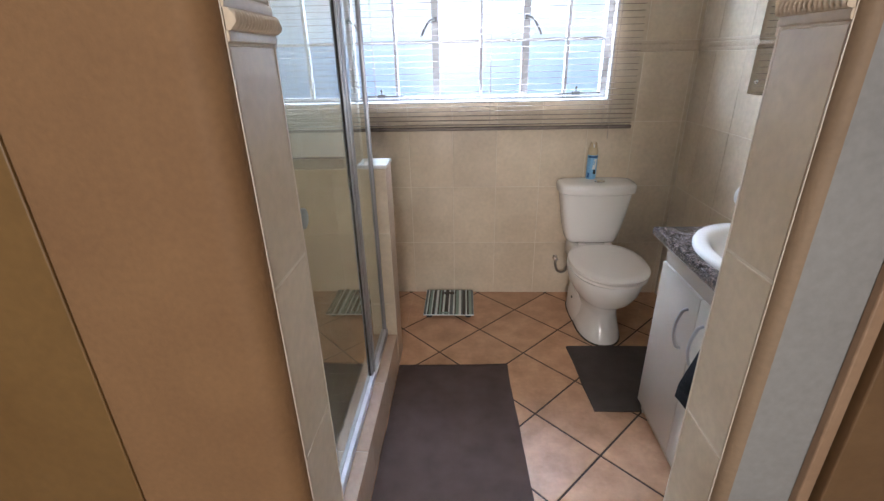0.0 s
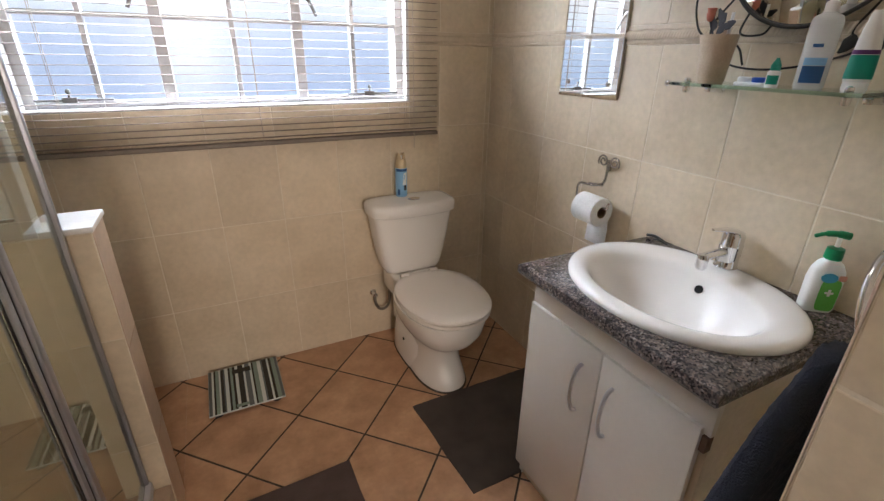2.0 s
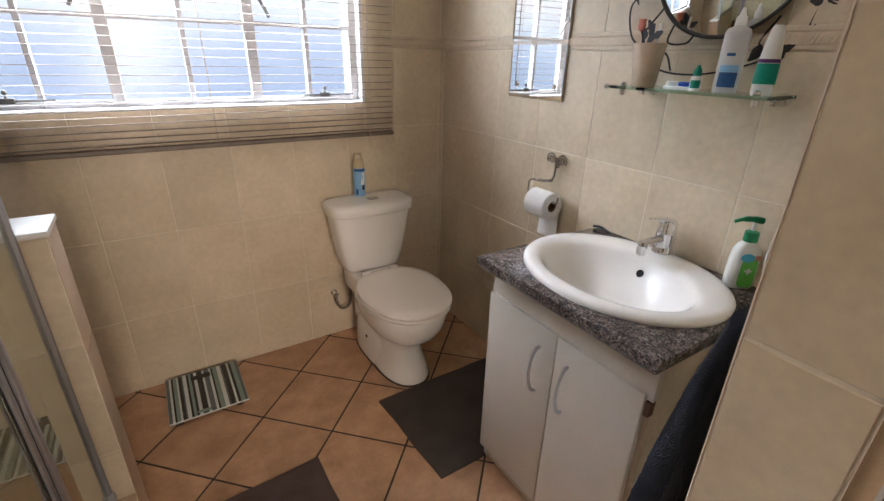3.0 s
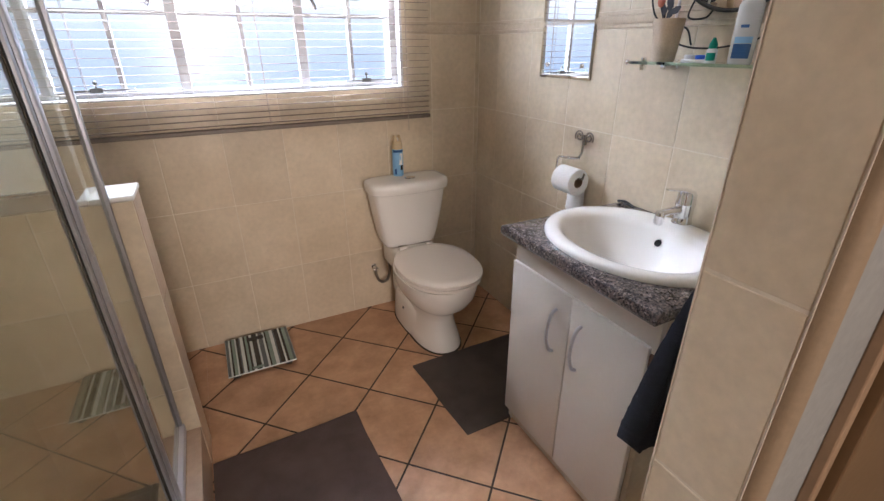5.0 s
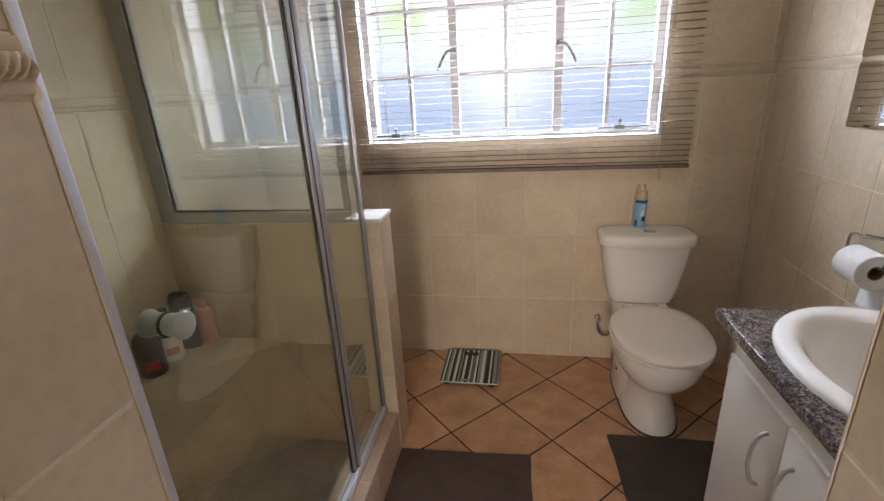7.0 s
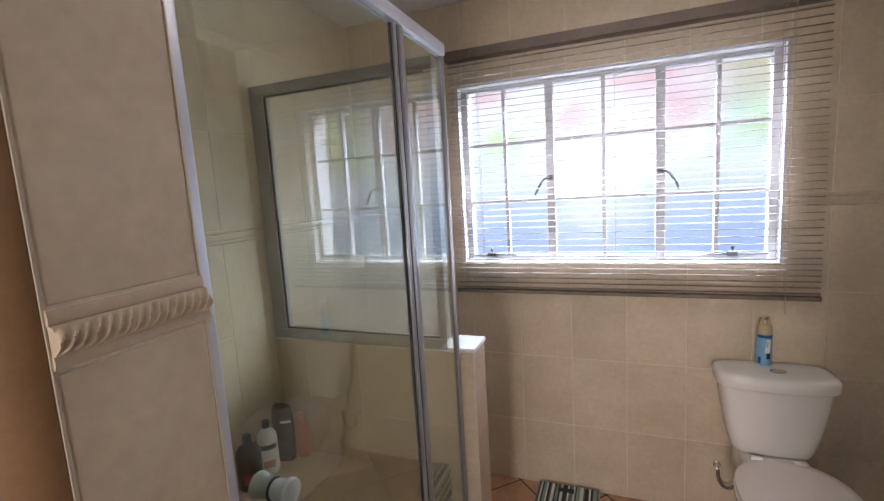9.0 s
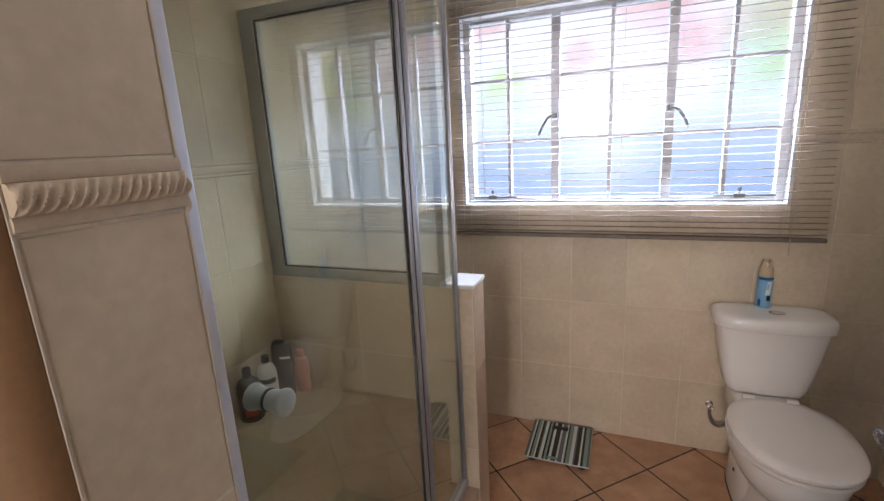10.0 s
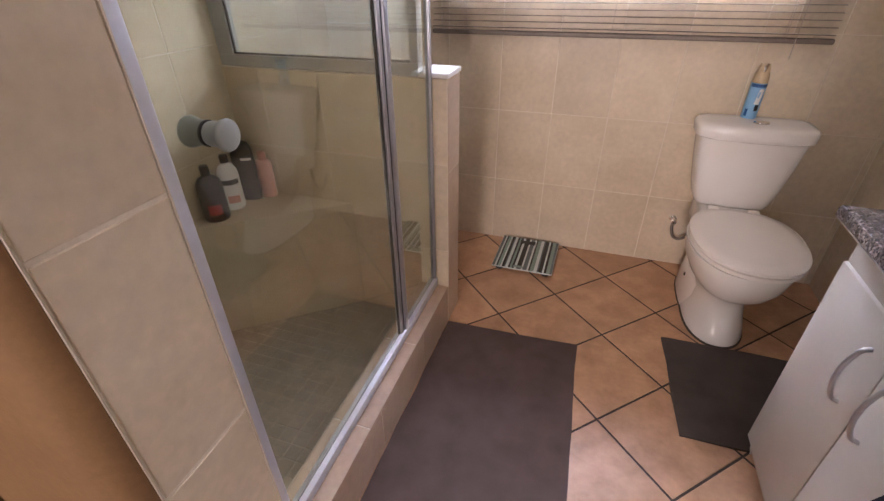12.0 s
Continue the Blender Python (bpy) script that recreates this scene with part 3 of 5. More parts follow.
bottle("conditioner_bottle", "white conditioner bottle with a black cap", (-1.132, 1.742, SZ), ROUND(0.038, 0.193, 0.014), WHITE, CAP(0.015, 0.185, 0.029), BLACK, [(0.105, 0.125, 0.9, FACE, BLACK), (0.03, 0.06, 0.6, FACE, PINK)])
bottle("body_wash_bottle", "tall black body wash bottle", (-1.128, 1.832, SZ), [(0.045, 0), (0.050, 0.008), (0.052, 0.15), (0.048, 0.21), (0.038, 0.232)], BLACK, [(0.020, 0.23), (0.020, 0.236), (0.018, 0.24)], BLACK, [(0.17, 0.18, 0.5, FACE, WHITE)], 0.6)
bottle("soap_bottle", "salmon pink soap bottle in the shower corner", (-1.072, 1.876, SZ), [(0.034, 0), (0.036, 0.006), (0.036, 0.135), (0.030, 0.15), (0.02, 0.155)], PINK, CAP(0.018, 0.155, 0.032), PINK, (), 0.7)

# ---- toilet ----
TX = 0.785
wc = thing("toilet", "white ceramic close-coupled toilet with the lid down", "toilet", (TX, 2.3, 0))
rings = []
for z, rx, cy, ry, ah in ((0.0, 0.112, 2.30, 0.205, 1.04), (0.012, 0.117, 2.30, 0.208, 1.04), (0.05, 0.110, 2.305, 0.20, 1.0), (0.10, 0.099, 2.31, 0.185, 0.97), (0.15, 0.093, 2.315, 0.18, 0.96), (0.19, 0.098, 2.315, 0.19, 0.99), (0.225, 0.120, 2.31, 0.21, 1.08), (0.26, 0.148, 2.30, 0.225, 1.16), (0.31, 0.171, 2.285, 0.235, 1.19), (0.36, 0.183, 2.272, 0.235, 1.17), (0.385, 0.186, 2.268, 0.232, 1.15)):
    rings.append(ring((TX, cy, z), rx, ry, 40, 2.3, 0, ah))
part("bowl", loft(bmesh.new(), rings), CERAMIC, wc, "", 50)
part("rear_deck", boxed(TX - 0.125, TX + 0.125, 2.44, 2.66, 0.30, 0.412, 0.02, 3), CERAMIC, wc, "", 40)
part("trapway", boxed(TX - 0.085, TX + 0.085, 2.45, 2.655, 0.10, 0.32, 0.03, 3), CERAMIC, wc, "", 40)
rings = [ring((TX, 2.425, z), rx, ry, 40, 2.8) for z, rx, ry in ((0.0, 0.121, 0.205), (0.012, 0.123, 0.207), (0.10, 0.118, 0.202), (0.15, 0.112, 0.196), (0.172, 0.100, 0.184), (0.180, 0.070, 0.150))]
part("plinth", loft(bmesh.new(), rings), CERAMIC, wc, "", 50)
rings = [ring((TX + 0.012, 2.262, z), rx, ry, 48, 2.25, 0, 1.175) for z, rx, ry in ((0.386, 0.187, 0.222), (0.389, 0.193, 0.228), (0.402, 0.193, 0.228), (0.405, 0.189, 0.224))]
part("seat_ring", loft(bmesh.new(), rings), SEAT_PLASTIC, wc, "", 40)
rings = [ring((TX + 0.012, 2.262, z), rx, ry, 48, 2.25, 0, 1.175) for z, rx, ry in ((0.408, 0.190, 0.224), (0.411, 0.197, 0.231), (0.421, 0.197, 0.231), (0.427, 0.191, 0.225), (0.431, 0.155, 0.188), (0.432, 0.06, 0.08))]
part("seat_lid", loft(bmesh.new(), rings), SEAT_PLASTIC, wc, "white plastic lid", 40)
for dx in (-0.075, 0.075):
    part("hinge", lathed([(0.012, -0.02), (0.013, -0.018), (0.013, 0.018), (0.012, 0.02)], (TX + dx, 2.475, 0.425), 14, "x"), SEAT_PLASTIC, wc, "", 40)
rings = []
for z, hx, yf in ((0.413, 0.124, 2.535), (0.418, 0.138, 2.525), (0.44, 0.148, 2.52), (0.50, 0.163, 2.512), (0.60, 0.181, 2.502), (0.70, 0.195, 2.495), (0.728, 0.198, 2.494)):
    rings.append([(x, y, z) for x, y, _ in ring((TX, (yf + 2.682) / 2, 0), hx, (2.682 - yf) / 2, 40, 5.0)])
part("cistern", loft(bmesh.new(), rings), CERAMIC, wc, "", 50)
rings = []
for z, hx, hy in ((0.716, 0.204, 0.096), (0.720, 0.211, 0.101), (0.745, 0.214, 0.103), (0.760, 0.212, 0.101), (0.769, 0.204, 0.095), (0.773, 0.18, 0.080), (0.774, 0.08, 0.04)):
    # the front edge of the lid bows forward in the middle
    rings.append([(x, y - (0.018 * (1 - ((x - TX) / hx) ** 2) if y < 2.57 else 0.0), z) for x, y, _ in ring((TX, 2.581, 0), hx, hy, 56, 4.5)])
part("cistern_lid", loft(bmesh.new(), rings), CERAMIC, wc, "", 50)
part("flush_button", loft(bmesh.new(), [ring((TX + 0.012, 2.556, z), rx, ry, 24) for z, rx, ry in ((0.770, 0.030, 0.020), (0.778, 0.029, 0.019), (0.780, 0.022, 0.014))]), CHROME, wc, "chrome dual flush button", 40)
part("bolt_cap", lathed([(0.008, 0), (0.007, -0.004), (0.003, -0.006)], (TX - 0.1165, 2.40, 0.125), 12, "x"), BLACK, wc, "", 40)
SEALANT = plastic("dark_sealant", (0.05, 0.04, 0.03), 0.8)
part("floor_sealant", loft(bmesh.new(), [ring((TX, 2.30, z), rx, ry, 40, 2.3, 0, 1.04) for z, rx, ry in ((0.0, 0.121, 0.214), (0.005, 0.1145, 0.2075))]), SEALANT, wc, "dark line of sealant round the foot")
part("floor_sealant", loft(bmesh.new(), [ring((TX, 2.425, z), rx, ry, 40, 2.8) for z, rx, ry in ((0.0, 0.126, 0.210), (0.005, 0.1225, 0.2065))]), SEALANT, wc, "dark line of sealant round the foot")
hose = thing("inlet_hose", "braided metal water inlet hose at the toilet", "hose", (0.61, BACK, 0.25))
part("valve", lathed([(0.016, 0), (0.016, -0.006), (0.010, -0.010), (0.010, -0.035), (0.013, -0.037), (0.013, -0.045), (0.003, -0.047)], (0.611, BACK, 0.255), 16, "y"), CHROME, hose, "", 40)
part("hose", tubed(smooth_path([(0.611, 2.648, 0.255), (0.608, 2.640, 0.225), (0.622, 2.636, 0.185), (0.650, 2.636, 0.172), (0.675, 2.632, 0.195), (0.682, 2.625, 0.26), (0.676, 2.615, 0.36), (0.672, 2.61, 0.418)]), 0.0075, 10), material("braided_steel", (0.20, 0.17, 0.14), 0.4, 0.6), hose, "", 60)

can = thing("air_freshener_can", "pale blue spray can with a cream top on the cistern", "spray can", (0.765, 2.634, 0.772))
c0 = (0.765, 2.634, 0.772)
body = part("can_body", lathed([(0.025, 0), (0.028, 0.004), (0.028, 0.132), (0.0275, 0.138)], c0, 24), SKYBLUE, can, "", 40)
part("can_top", lathed([(0.0265, 0.139), (0.027, 0.141), (0.0268, 0.158), (0.0235, 0.176), (0.021, 0.180), (0.016, 0.1805), (0.014, 0.176)], c0, 24), CREAM, can, "gold coloured shoulder", 40)
for dx in (-1, 1):
    part("nozzle_wing", loft(bmesh.new(), [[(c0[0] + dx * a, c0[1] + y, c0[2] + z) for a, y in ((0.004, -0.016), (0.0185, -0.010), (0.0185, 0.010), (0.004, 0.016))] for z in (0.172, 0.188)] + [[(c0[0] + dx * a, c0[1] + y, c0[2] + 0.207) for a, y in ((0.010, -0.009), (0.0155, -0.006), (0.0155, 0.006), (0.010, 0.009))]]), CREAM, can, "", 50)
part("nozzle", lathed([(0.0055, 0.172), (0.006, 0.19), (0.004, 0.195)], c0, 12), WHITE, can, "", 40)


def can_band(z0, z1, a0, a1, mat, label, lean=0.0):
    """A printed patch that follows the can's side."""
    bm = bmesh.new()
    rows = [[bm.verts.new((c0[0] + 0.0284 * math.cos(radians(a + lean * (z - z0))), c0[1] + 0.0284 * math.sin(radians(a + lean * (z - z0))), c0[2] + z)) for a in np.linspace(a0, a1, 9)] for z in np.linspace(z0, z1, 5)]
    for r0, r1 in zip(rows, rows[1:]):
        for i in range(8):
            bm.faces.new((r0[i], r0[i + 1], r1[i + 1], r1[i]))
    part("label", bm, mat, body, label, 60)


can_band(0.060, 0.118, 262, 300, WHITE, "white printed swirl", 240)
can_band(0.085, 0.108, 272, 284, SKYBLUE, "pale blue printed curve", 240)
can_band(0.034, 0.058, 276, 306, BLACK, "dark printed blotch")
can_band(0.012, 0.040, 212, 236, LABEL_BLUE, "dark blue printed corner")
can_band(0.124, 0.136, 200, 340, LABEL_BLUE, "thin blue printed edge")

# ---- vanity unit ----
VX, VY0, VY1, CTOP = 0.782, 1.035, 1.612, 0.848
van = thing("vanity_unit", "white two-door vanity cabinet under the basin", "cabinet", (1.02, 1.32, 0))
part("kickboard", boxed(VX + 0.03, VX + 0.046, VY0 + 0.01, VY1 - 0.01, 0, 0.068), CABINET_SIDE, van)
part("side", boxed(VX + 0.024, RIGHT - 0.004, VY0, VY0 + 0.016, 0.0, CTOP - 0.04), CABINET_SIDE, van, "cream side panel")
part("side", boxed(VX + 0.024, RIGHT - 0.004, VY1 - 0.016, VY1, 0.0, CTOP - 0.04), CABINET, van)
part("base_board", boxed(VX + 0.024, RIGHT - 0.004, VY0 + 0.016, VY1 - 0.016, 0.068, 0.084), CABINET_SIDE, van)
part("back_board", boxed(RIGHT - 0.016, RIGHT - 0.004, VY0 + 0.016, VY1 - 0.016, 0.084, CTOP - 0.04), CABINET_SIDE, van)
part("apron", boxed(VX + 0.010, VX + 0.026, VY0 - 0.004, VY1, 0.700, CTOP - 0.038, 0.002), CABINET, van)
for y0, y1, hy in ((1.319, VY1, 1.378), (VY0 + 0.012, 1.316, 1.270)):
    d = part("door", boxed(VX, VX + 0.018, y0, y1, 0.066, 0.716, 0.0035, 2), CABINET, van, "", 30)
    part("handle", tubed(smooth_path([(VX + 0.001, hy, 0.490), (VX - 0.016, hy, 0.500), (VX - 0.028, hy, 0.535), (VX - 0.031, hy, 0.568), (VX - 0.028, hy, 0.600), (VX - 0.016, hy, 0.636), (VX + 0.001, hy, 0.646)]), 0.0055, 10), material("satin_steel", (0.52, 0.52, 0.54), 0.3, 0.9), d, "curved satin metal handle", 60)

# brown board edge, darkened for the shade under the apron's end
part("edge_block", boxed(VX + 0.004, VX + 0.0235, VY0 - 0.003, VY0 + 0.010, 0.660, 0.699), material("raw_board_edge_shaded", (0.10, 0.052, 0.028), 0.8), van, "raw brown board edge with shade in its colour")

# worktop: granite-look slab with an oval cut-out
BC = (1.012, 1.325)
BRX, BRY = 0.244, 0.297
bm = bmesh.new()
WX0, WX1, WY0, WY1 = 0.733, RIGHT, 1.009, 1.630
N = 64
outer, hole = [], []
for i in range(N):
    a = 2 * math.pi * (i + 0.5) / N
    dx, dy = math.cos(a), math.sin(a)
    s = min(((WX1 if dx > 0 else WX0) - BC[0]) / dx if abs(dx) > 1e-6 else 9, ((WY1 if dy > 0 else WY0) - BC[1]) / dy if abs(dy) > 1e-6 else 9)
    outer.append((BC[0] + dx * s, BC[1] + dy * s))
    hole.append((BC[0] + dx * (BRX - 0.02), BC[1] + dy * (BRY - 0.02)))


def snap(p):
    """Pulls the nearest points onto the slab's true corners."""
    for cx, cy in ((WX0, WY0), (WX0, WY1), (WX1, WY0), (WX1, WY1)):
        if abs(p[0] - cx) + abs(p[1] - cy) < 0.016:
            return cx, cy
    return p


outer = [snap(p) for p in outer]
shrink = lambda p, d: (min(max(p[0], WX0 + d), WX1), min(max(p[1], WY0 + d), WY1 - d))
loft(bm, [[(*p, CTOP - 0.038) for p in hole], [(*shrink(p, 0.008), CTOP - 0.038) for p in outer], [(*p, CTOP - 0.028) for p in outer], [(*p, CTOP - 0.010) for p in outer], [(*shrink(p, 0.003), CTOP - 0.003) for p in outer], [(*shrink(p, 0.010), CTOP) for p in outer], [(*p, CTOP) for p in hole]], closed=True)
solo("worktop", bm, GRANITE, "dark speckled granite-look worktop with a bullnose edge", "worktop", 30)

basin = thing("wash_basin", "white oval ceramic drop-in wash basin", "wash basin", (*BC, CTOP))
prof = [(1.0, 0.0), (1.002, 0.005), (0.995, 0.011), (0.975, 0.0165), (0.94, 0.0195), (0.89, 0.0200), (0.84, 0.0185), (0.80, 0.0145), (0.765, 0.006), (0.73, -0.008), (0.68, -0.029), (0.61, -0.055), (0.52, -0.080), (0.40, -0.103), (0.26, -0.119), (0.14, -0.126), (0.07, -0.127)]
rings = []
for k, (f, h) in enumerate(prof):
    inner_ = max(0.0, min(1.0, (1.0 - f) / 0.2))
    shift = -0.028 * inner_ if f > 0.3 else -0.02
    fx = f - 0.10 * inner_ * (1 if f > 0.5 else f / 0.5)
    rings.append(ring((BC[0] + shift, BC[1], CTOP + h), BRX * fx, BRY * f, 56, 2.05))
bm = bmesh.new()
loft(bm, rings, cap=False)
body = part("bowl", bm, CERAMIC, basin, "", 80)
part("drain", lathed([(0.024, 0), (0.024, 0.004), (0.017, 0.005), (0.016, 0.001)], (BC[0] - 0.02, BC[1], CTOP - 0.128), 20), CHROME, basin, "", 40)
m = look((1.1245, BC[1] + 0.005, CTOP - 0.0305), (1.1245 - 0.85, BC[1] + 0.005, CTOP - 0.0305 + 0.53))
bm = lathed([(0.011, -0.004), (0.012, 0.0), (0.011, 0.002), (0.003, 0.0015)], (0, 0, 0), 18)
bmesh.ops.transform(bm, matrix=m @ Matrix.Rotation(radians(180), 4, "X"), verts=bm.verts)
# closed disc on the bowl, its black standing for the opening's shade
part("overflow_hole", bm, HOLE_SHADE, basin, "", 40)

tap = thing("basin_mixer_tap", "chrome single-lever mixer tap on the basin", "tap", (1.216, BC[1] + 0.005, CTOP + 0.02))
tx, ty, tz = 1.216, BC[1] + 0.005, CTOP + 0.0215
part("tap_body", lathed([(0.030, 0), (0.031, 0.003), (0.0285, 0.006), (0.0275, 0.030), (0.0285, 0.060), (0.0295, 0.064), (0.0295, 0.068), (0.028, 0.070), (0.028, 0.094), (0.024, 0.103), (0.014, 0.107), (0.003, 0.108)], (tx, ty, tz), 28), CHROME, tap, "", 40)
part("spout", tubed(smooth_path([(tx - 0.012, ty, tz + 0.046), (tx - 0.05, ty, tz + 0.050), (tx - 0.095, ty, tz + 0.049), (tx - 0.110, ty, tz + 0.046)]), 0.0125, 14), CHROME, tap, "", 60)
part("aerator", lathed([(0.0105, 0.012), (0.0145, 0.018), (0.0145, 0.046), (0.012, 0.054), (0.003, 0.056)], (tx - 0.110, ty, tz + 0.002), 20), CHROME, tap, "", 40)
rings = []
for d, w, z, h in ((0.012, 0.020, 0.098, 0.010), (-0.012, 0.021, 0.104, 0.011), (-0.035, 0.014, 0.112, 0.007), (-0.065, 0.0095, 0.118, 0.005), (-0.092, 0.008, 0.122, 0.004), (-0.098, 0.005, 0.123, 0.003)):
    rings.append([(tx + d, ty + sy * w, tz + z + sz_ * h) for sy, sz_ in ((-1, 0), (-0.8, 0.8), (0, 1), (0.8, 0.8), (1, 0), (0.8, -0.5), (-0.8, -0.5))])
part("lever", loft(bmesh.new(), rings), CHROME, tap, "", 50)

comb = thing("hair_clip", "small black hair clip lying at the worktop's back edge", "hair clip", (1.245, 1.585, CTOP))
part("clip_bar", tubed(smooth_path([(1.252, 1.622, CTOP + 0.005), (1.249, 1.59, CTOP + 0.012), (1.246, 1.55, CTOP + 0.005)]), 0.005, 8), BLACK, comb, "", 60)
part("clip_pin", tubed([(1.243, 1.585, CTOP + 0.004), (1.238, 1.565, CTOP + 0.010), (1.240, 1.535, CTOP + 0.004)], 0.0035, 8), BLACK, comb, "", 60)

# soap dispenser
sd = (1.232, 1.112, CTOP)
soap = thing("soap_dispenser", "white pump soap bottle with a green label and pump", "soap dispenser", sd)
rings = [[(x, y, CTOP + z) for x, y, _ in ring((sd[0], sd[1], 0), rx, ry, 28, 3.0, radians(-42))] for z, rx, ry in ((0, 0.031, 0.019), (0.006, 0.035, 0.022), (0.08, 0.036, 0.023), (0.105, 0.033, 0.021), (0.122, 0.024, 0.018), (0.130, 0.014, 0.013), (0.134, 0.013, 0.012))]
sb = part("bottle", loft(bmesh.new(), rings), WHITE, soap, "", 50)
part("collar", lathed([(0.017, 0.132), (0.018, 0.136), (0.017, 0.158), (0.008, 0.162)], sd, 18), GREEN, soap, "", 40)
part("stem", lathed([(0.005, 0.16), (0.005, 0.186)], sd, 12), WHITE, soap, "", 40)
part("pump_head", tubed(smooth_path([(sd[0] + 0.012, sd[1] - 0.012, CTOP + 0.189), (sd[0] - 0.005, sd[1] + 0.004, CTOP + 0.192), (sd[0] - 0.022, sd[1] + 0.020, CTOP + 0.190), (sd[0] - 0.036, sd[1] + 0.034, CTOP + 0.182)]), 0.008, 10, [1.1] * 8 + [0.9] * 8 + [0.6] * 8 + [0.45]), GREEN, soap, "", 60)
fx, fy = Vector((-math.sin(radians(42)), -math.cos(radians(42)), 0)), Vector((math.cos(radians(-42)), math.sin(radians(-42)), 0))


def decal(name, parent, mat, centre, right, up, w, h, n=20, power=2.0, label=""):
    bm = bmesh.new()
    bm.faces.new([bm.verts.new(Vector(centre) + Vector(right) * (x * w) + Vector(up) * (y * h)) for x, y, _ in ring((0, 0, 0), 1, 1, n, power)])
    return part(name, bm, mat, parent, label)


front = Vector(sd) + fx * 0.0238
decal("label", sb, LABEL_GREEN, front + Vector((0, 0, 0.048)) + fy * 0.006, fy, (0, 0, 1), 0.020, 0.041, 16, 5.0, "green label")
decal("label", sb, BADGE_BLUE, front + fx * 0.0006 + Vector((0, 0, 0.092)) - fy * 0.003, fy, (0, 0, 1), 0.017, 0.012, 20, 2.0, "blue round badge")
decal("label", sb, PINK, front + fx * 0.0006 + Vector((0, 0, 0.094)) + fy * 0.022, fy, (0, 0, 1), 0.008, 0.007, 12, 4.0)
for dw, dh in ((0.009, 0.003), (0.003, 0.009)):
    decal("label", sb, WHITE, front + fx * 0.0012 + Vector((0, 0, 0.055)) + fy * 0.006, fy, (0, 0, 1), dw, dh, 12, 8.0)

# ---- towel on its ring ----
tr = thing("towel_ring", "chrome towel ring on the doorway wall", "towel ring", (0.745, INNER, 1.19))
part("wall_plate", lathed([(0.026, 0), (0.026, 0.006), (0.014, 0.012), (0.010, 0.045), (0.003, 0.047)], (0.745, INNER, 1.190), 20, "y"), WHITE, tr, "white round rosette", 40)
part("ring", tubed([(0.735 + 0.076 * math.sin(a), 0.855 + 0.02 * math.cos(a), 1.112 + 0.075 * math.cos(a)) for a in [2 * math.pi * i / 40 for i in range(41)]], 0.0055, 8), CHROME, tr, "", 60)
bm = bmesh.new()
NU, NV = 40, 46
rings = []
for j in range(NV + 1):
    v = j / NV
    wdt = 0.058 + 0.084 * min(1, v * 1.15) ** 0.8
    if v < 0.04 or v > 0.985:
        wdt *= 0.94
    cx, row = 0.690 - 0.014 * v, []
    for side in (1, -1):
        for i in range(NU):
            u = side * (2 * i / NU - 1)
            fold = 0.010 * math.cos(u * 6.5 + 0.6) * min(1, v * 2.5)
            bulge = (0.026 + 0.052 * v) * (1 - 0.55 * u * u) if side > 0 else -0.012 * (1 - u * u)
            y = 0.862 + bulge + (fold if side > 0 else 0)
            z = 1.052 - v * 0.362 - 0.010 * u * u * (1 - v) + 0.012 * u * v
            x = cx + u * wdt
            d = 0.0028 * noise.noise((x * 170, y * 170, z * 170))
            row.append((x + d, max(y + d, INNER + 0.006), z + d))
    rings.append(row)
loft(bm, rings)
towel = solo("hand_towel", bm, NAVY, "dark navy terry hand towel hanging from the ring", "towel", 0)

# ---- toilet roll holder ----
hold = thing("toilet_roll_holder", "scrolled metal toilet roll holder on the tiled wall", "toilet roll holder", (RIGHT, 1.845, 1.05))
SCROLL = material("pewter_wire", (0.40, 0.39, 0.38), 0.22, 0.95)
for s in (-1, 1):
    pts = []
    for i in range(46):
        a = i / 45 * 3.2 * math.pi
        r = 0.006 + 0.0175 * i / 45
        pts.append((RIGHT - 0.010, 1.846 + s * (0.027 + r * math.cos(a) * -1), 1.052 + r * math.sin(a)))
    part("scroll", tubed(pts, 0.0032, 8), SCROLL, hold, "", 60)
part("stem", tubed(smooth_path([(RIGHT - 0.010, 1.846, 1.06), (RIGHT - 0.012, 1.846, 1.02), (RIGHT - 0.016, 1.846, 0.985), (RIGHT - 0.022, 1.86, 0.968), (RIGHT - 0.040, 1.90, 0.965)]), 0.0045, 8), SCROLL, hold, "", 60)
part("wall_clip", boxed(RIGHT - 0.012, RIGHT, 1.838, 1.854, 1.02, 1.05, 0.002), SCROLL, hold)
part("arm", tubed(smooth_path([(RIGHT - 0.020, 1.846, 0.968), (RIGHT - 0.055, 1.87, 0.968), (RIGHT - 0.066, 1.918, 0.965), (RIGHT - 0.068, 1.925, 0.93), (RIGHT - 0.068, 1.918, 0.906), (RIGHT - 0.068, 1.88, 0.9045), (RIGHT - 0.068, 1.78, 0.9045), (RIGHT - 0.068, 1.768, 0.91), (RIGHT - 0.066, 1.764, 0.928)]), 0.0042, 8), SCROLL, hold, "", 60)
roll = thing("toilet_roll", "white toilet paper roll with a loose end", "toilet roll", (RIGHT - 0.068, 1.84, 0.886))
rc = (RIGHT - 0.068, 1.84, 0.886)
bm = bmesh.new()
prf = [(0.021, -0.052), (0.051, -0.052), (0.053, -0.050), (0.053, 0.050), (0.051, 0.052), (0.021, 0.052)]
rings = [[(rc[0] + r * math.cos(2 * math.pi * i / 36), rc[1] + h, rc[2] + r * math.sin(2 * math.pi * i / 36)) for i in range(36)] for r, h in prf]
loft(bm, rings, cap=False)
part("paper", bm, PAPER, roll, "", 40)
bm = bmesh.new()
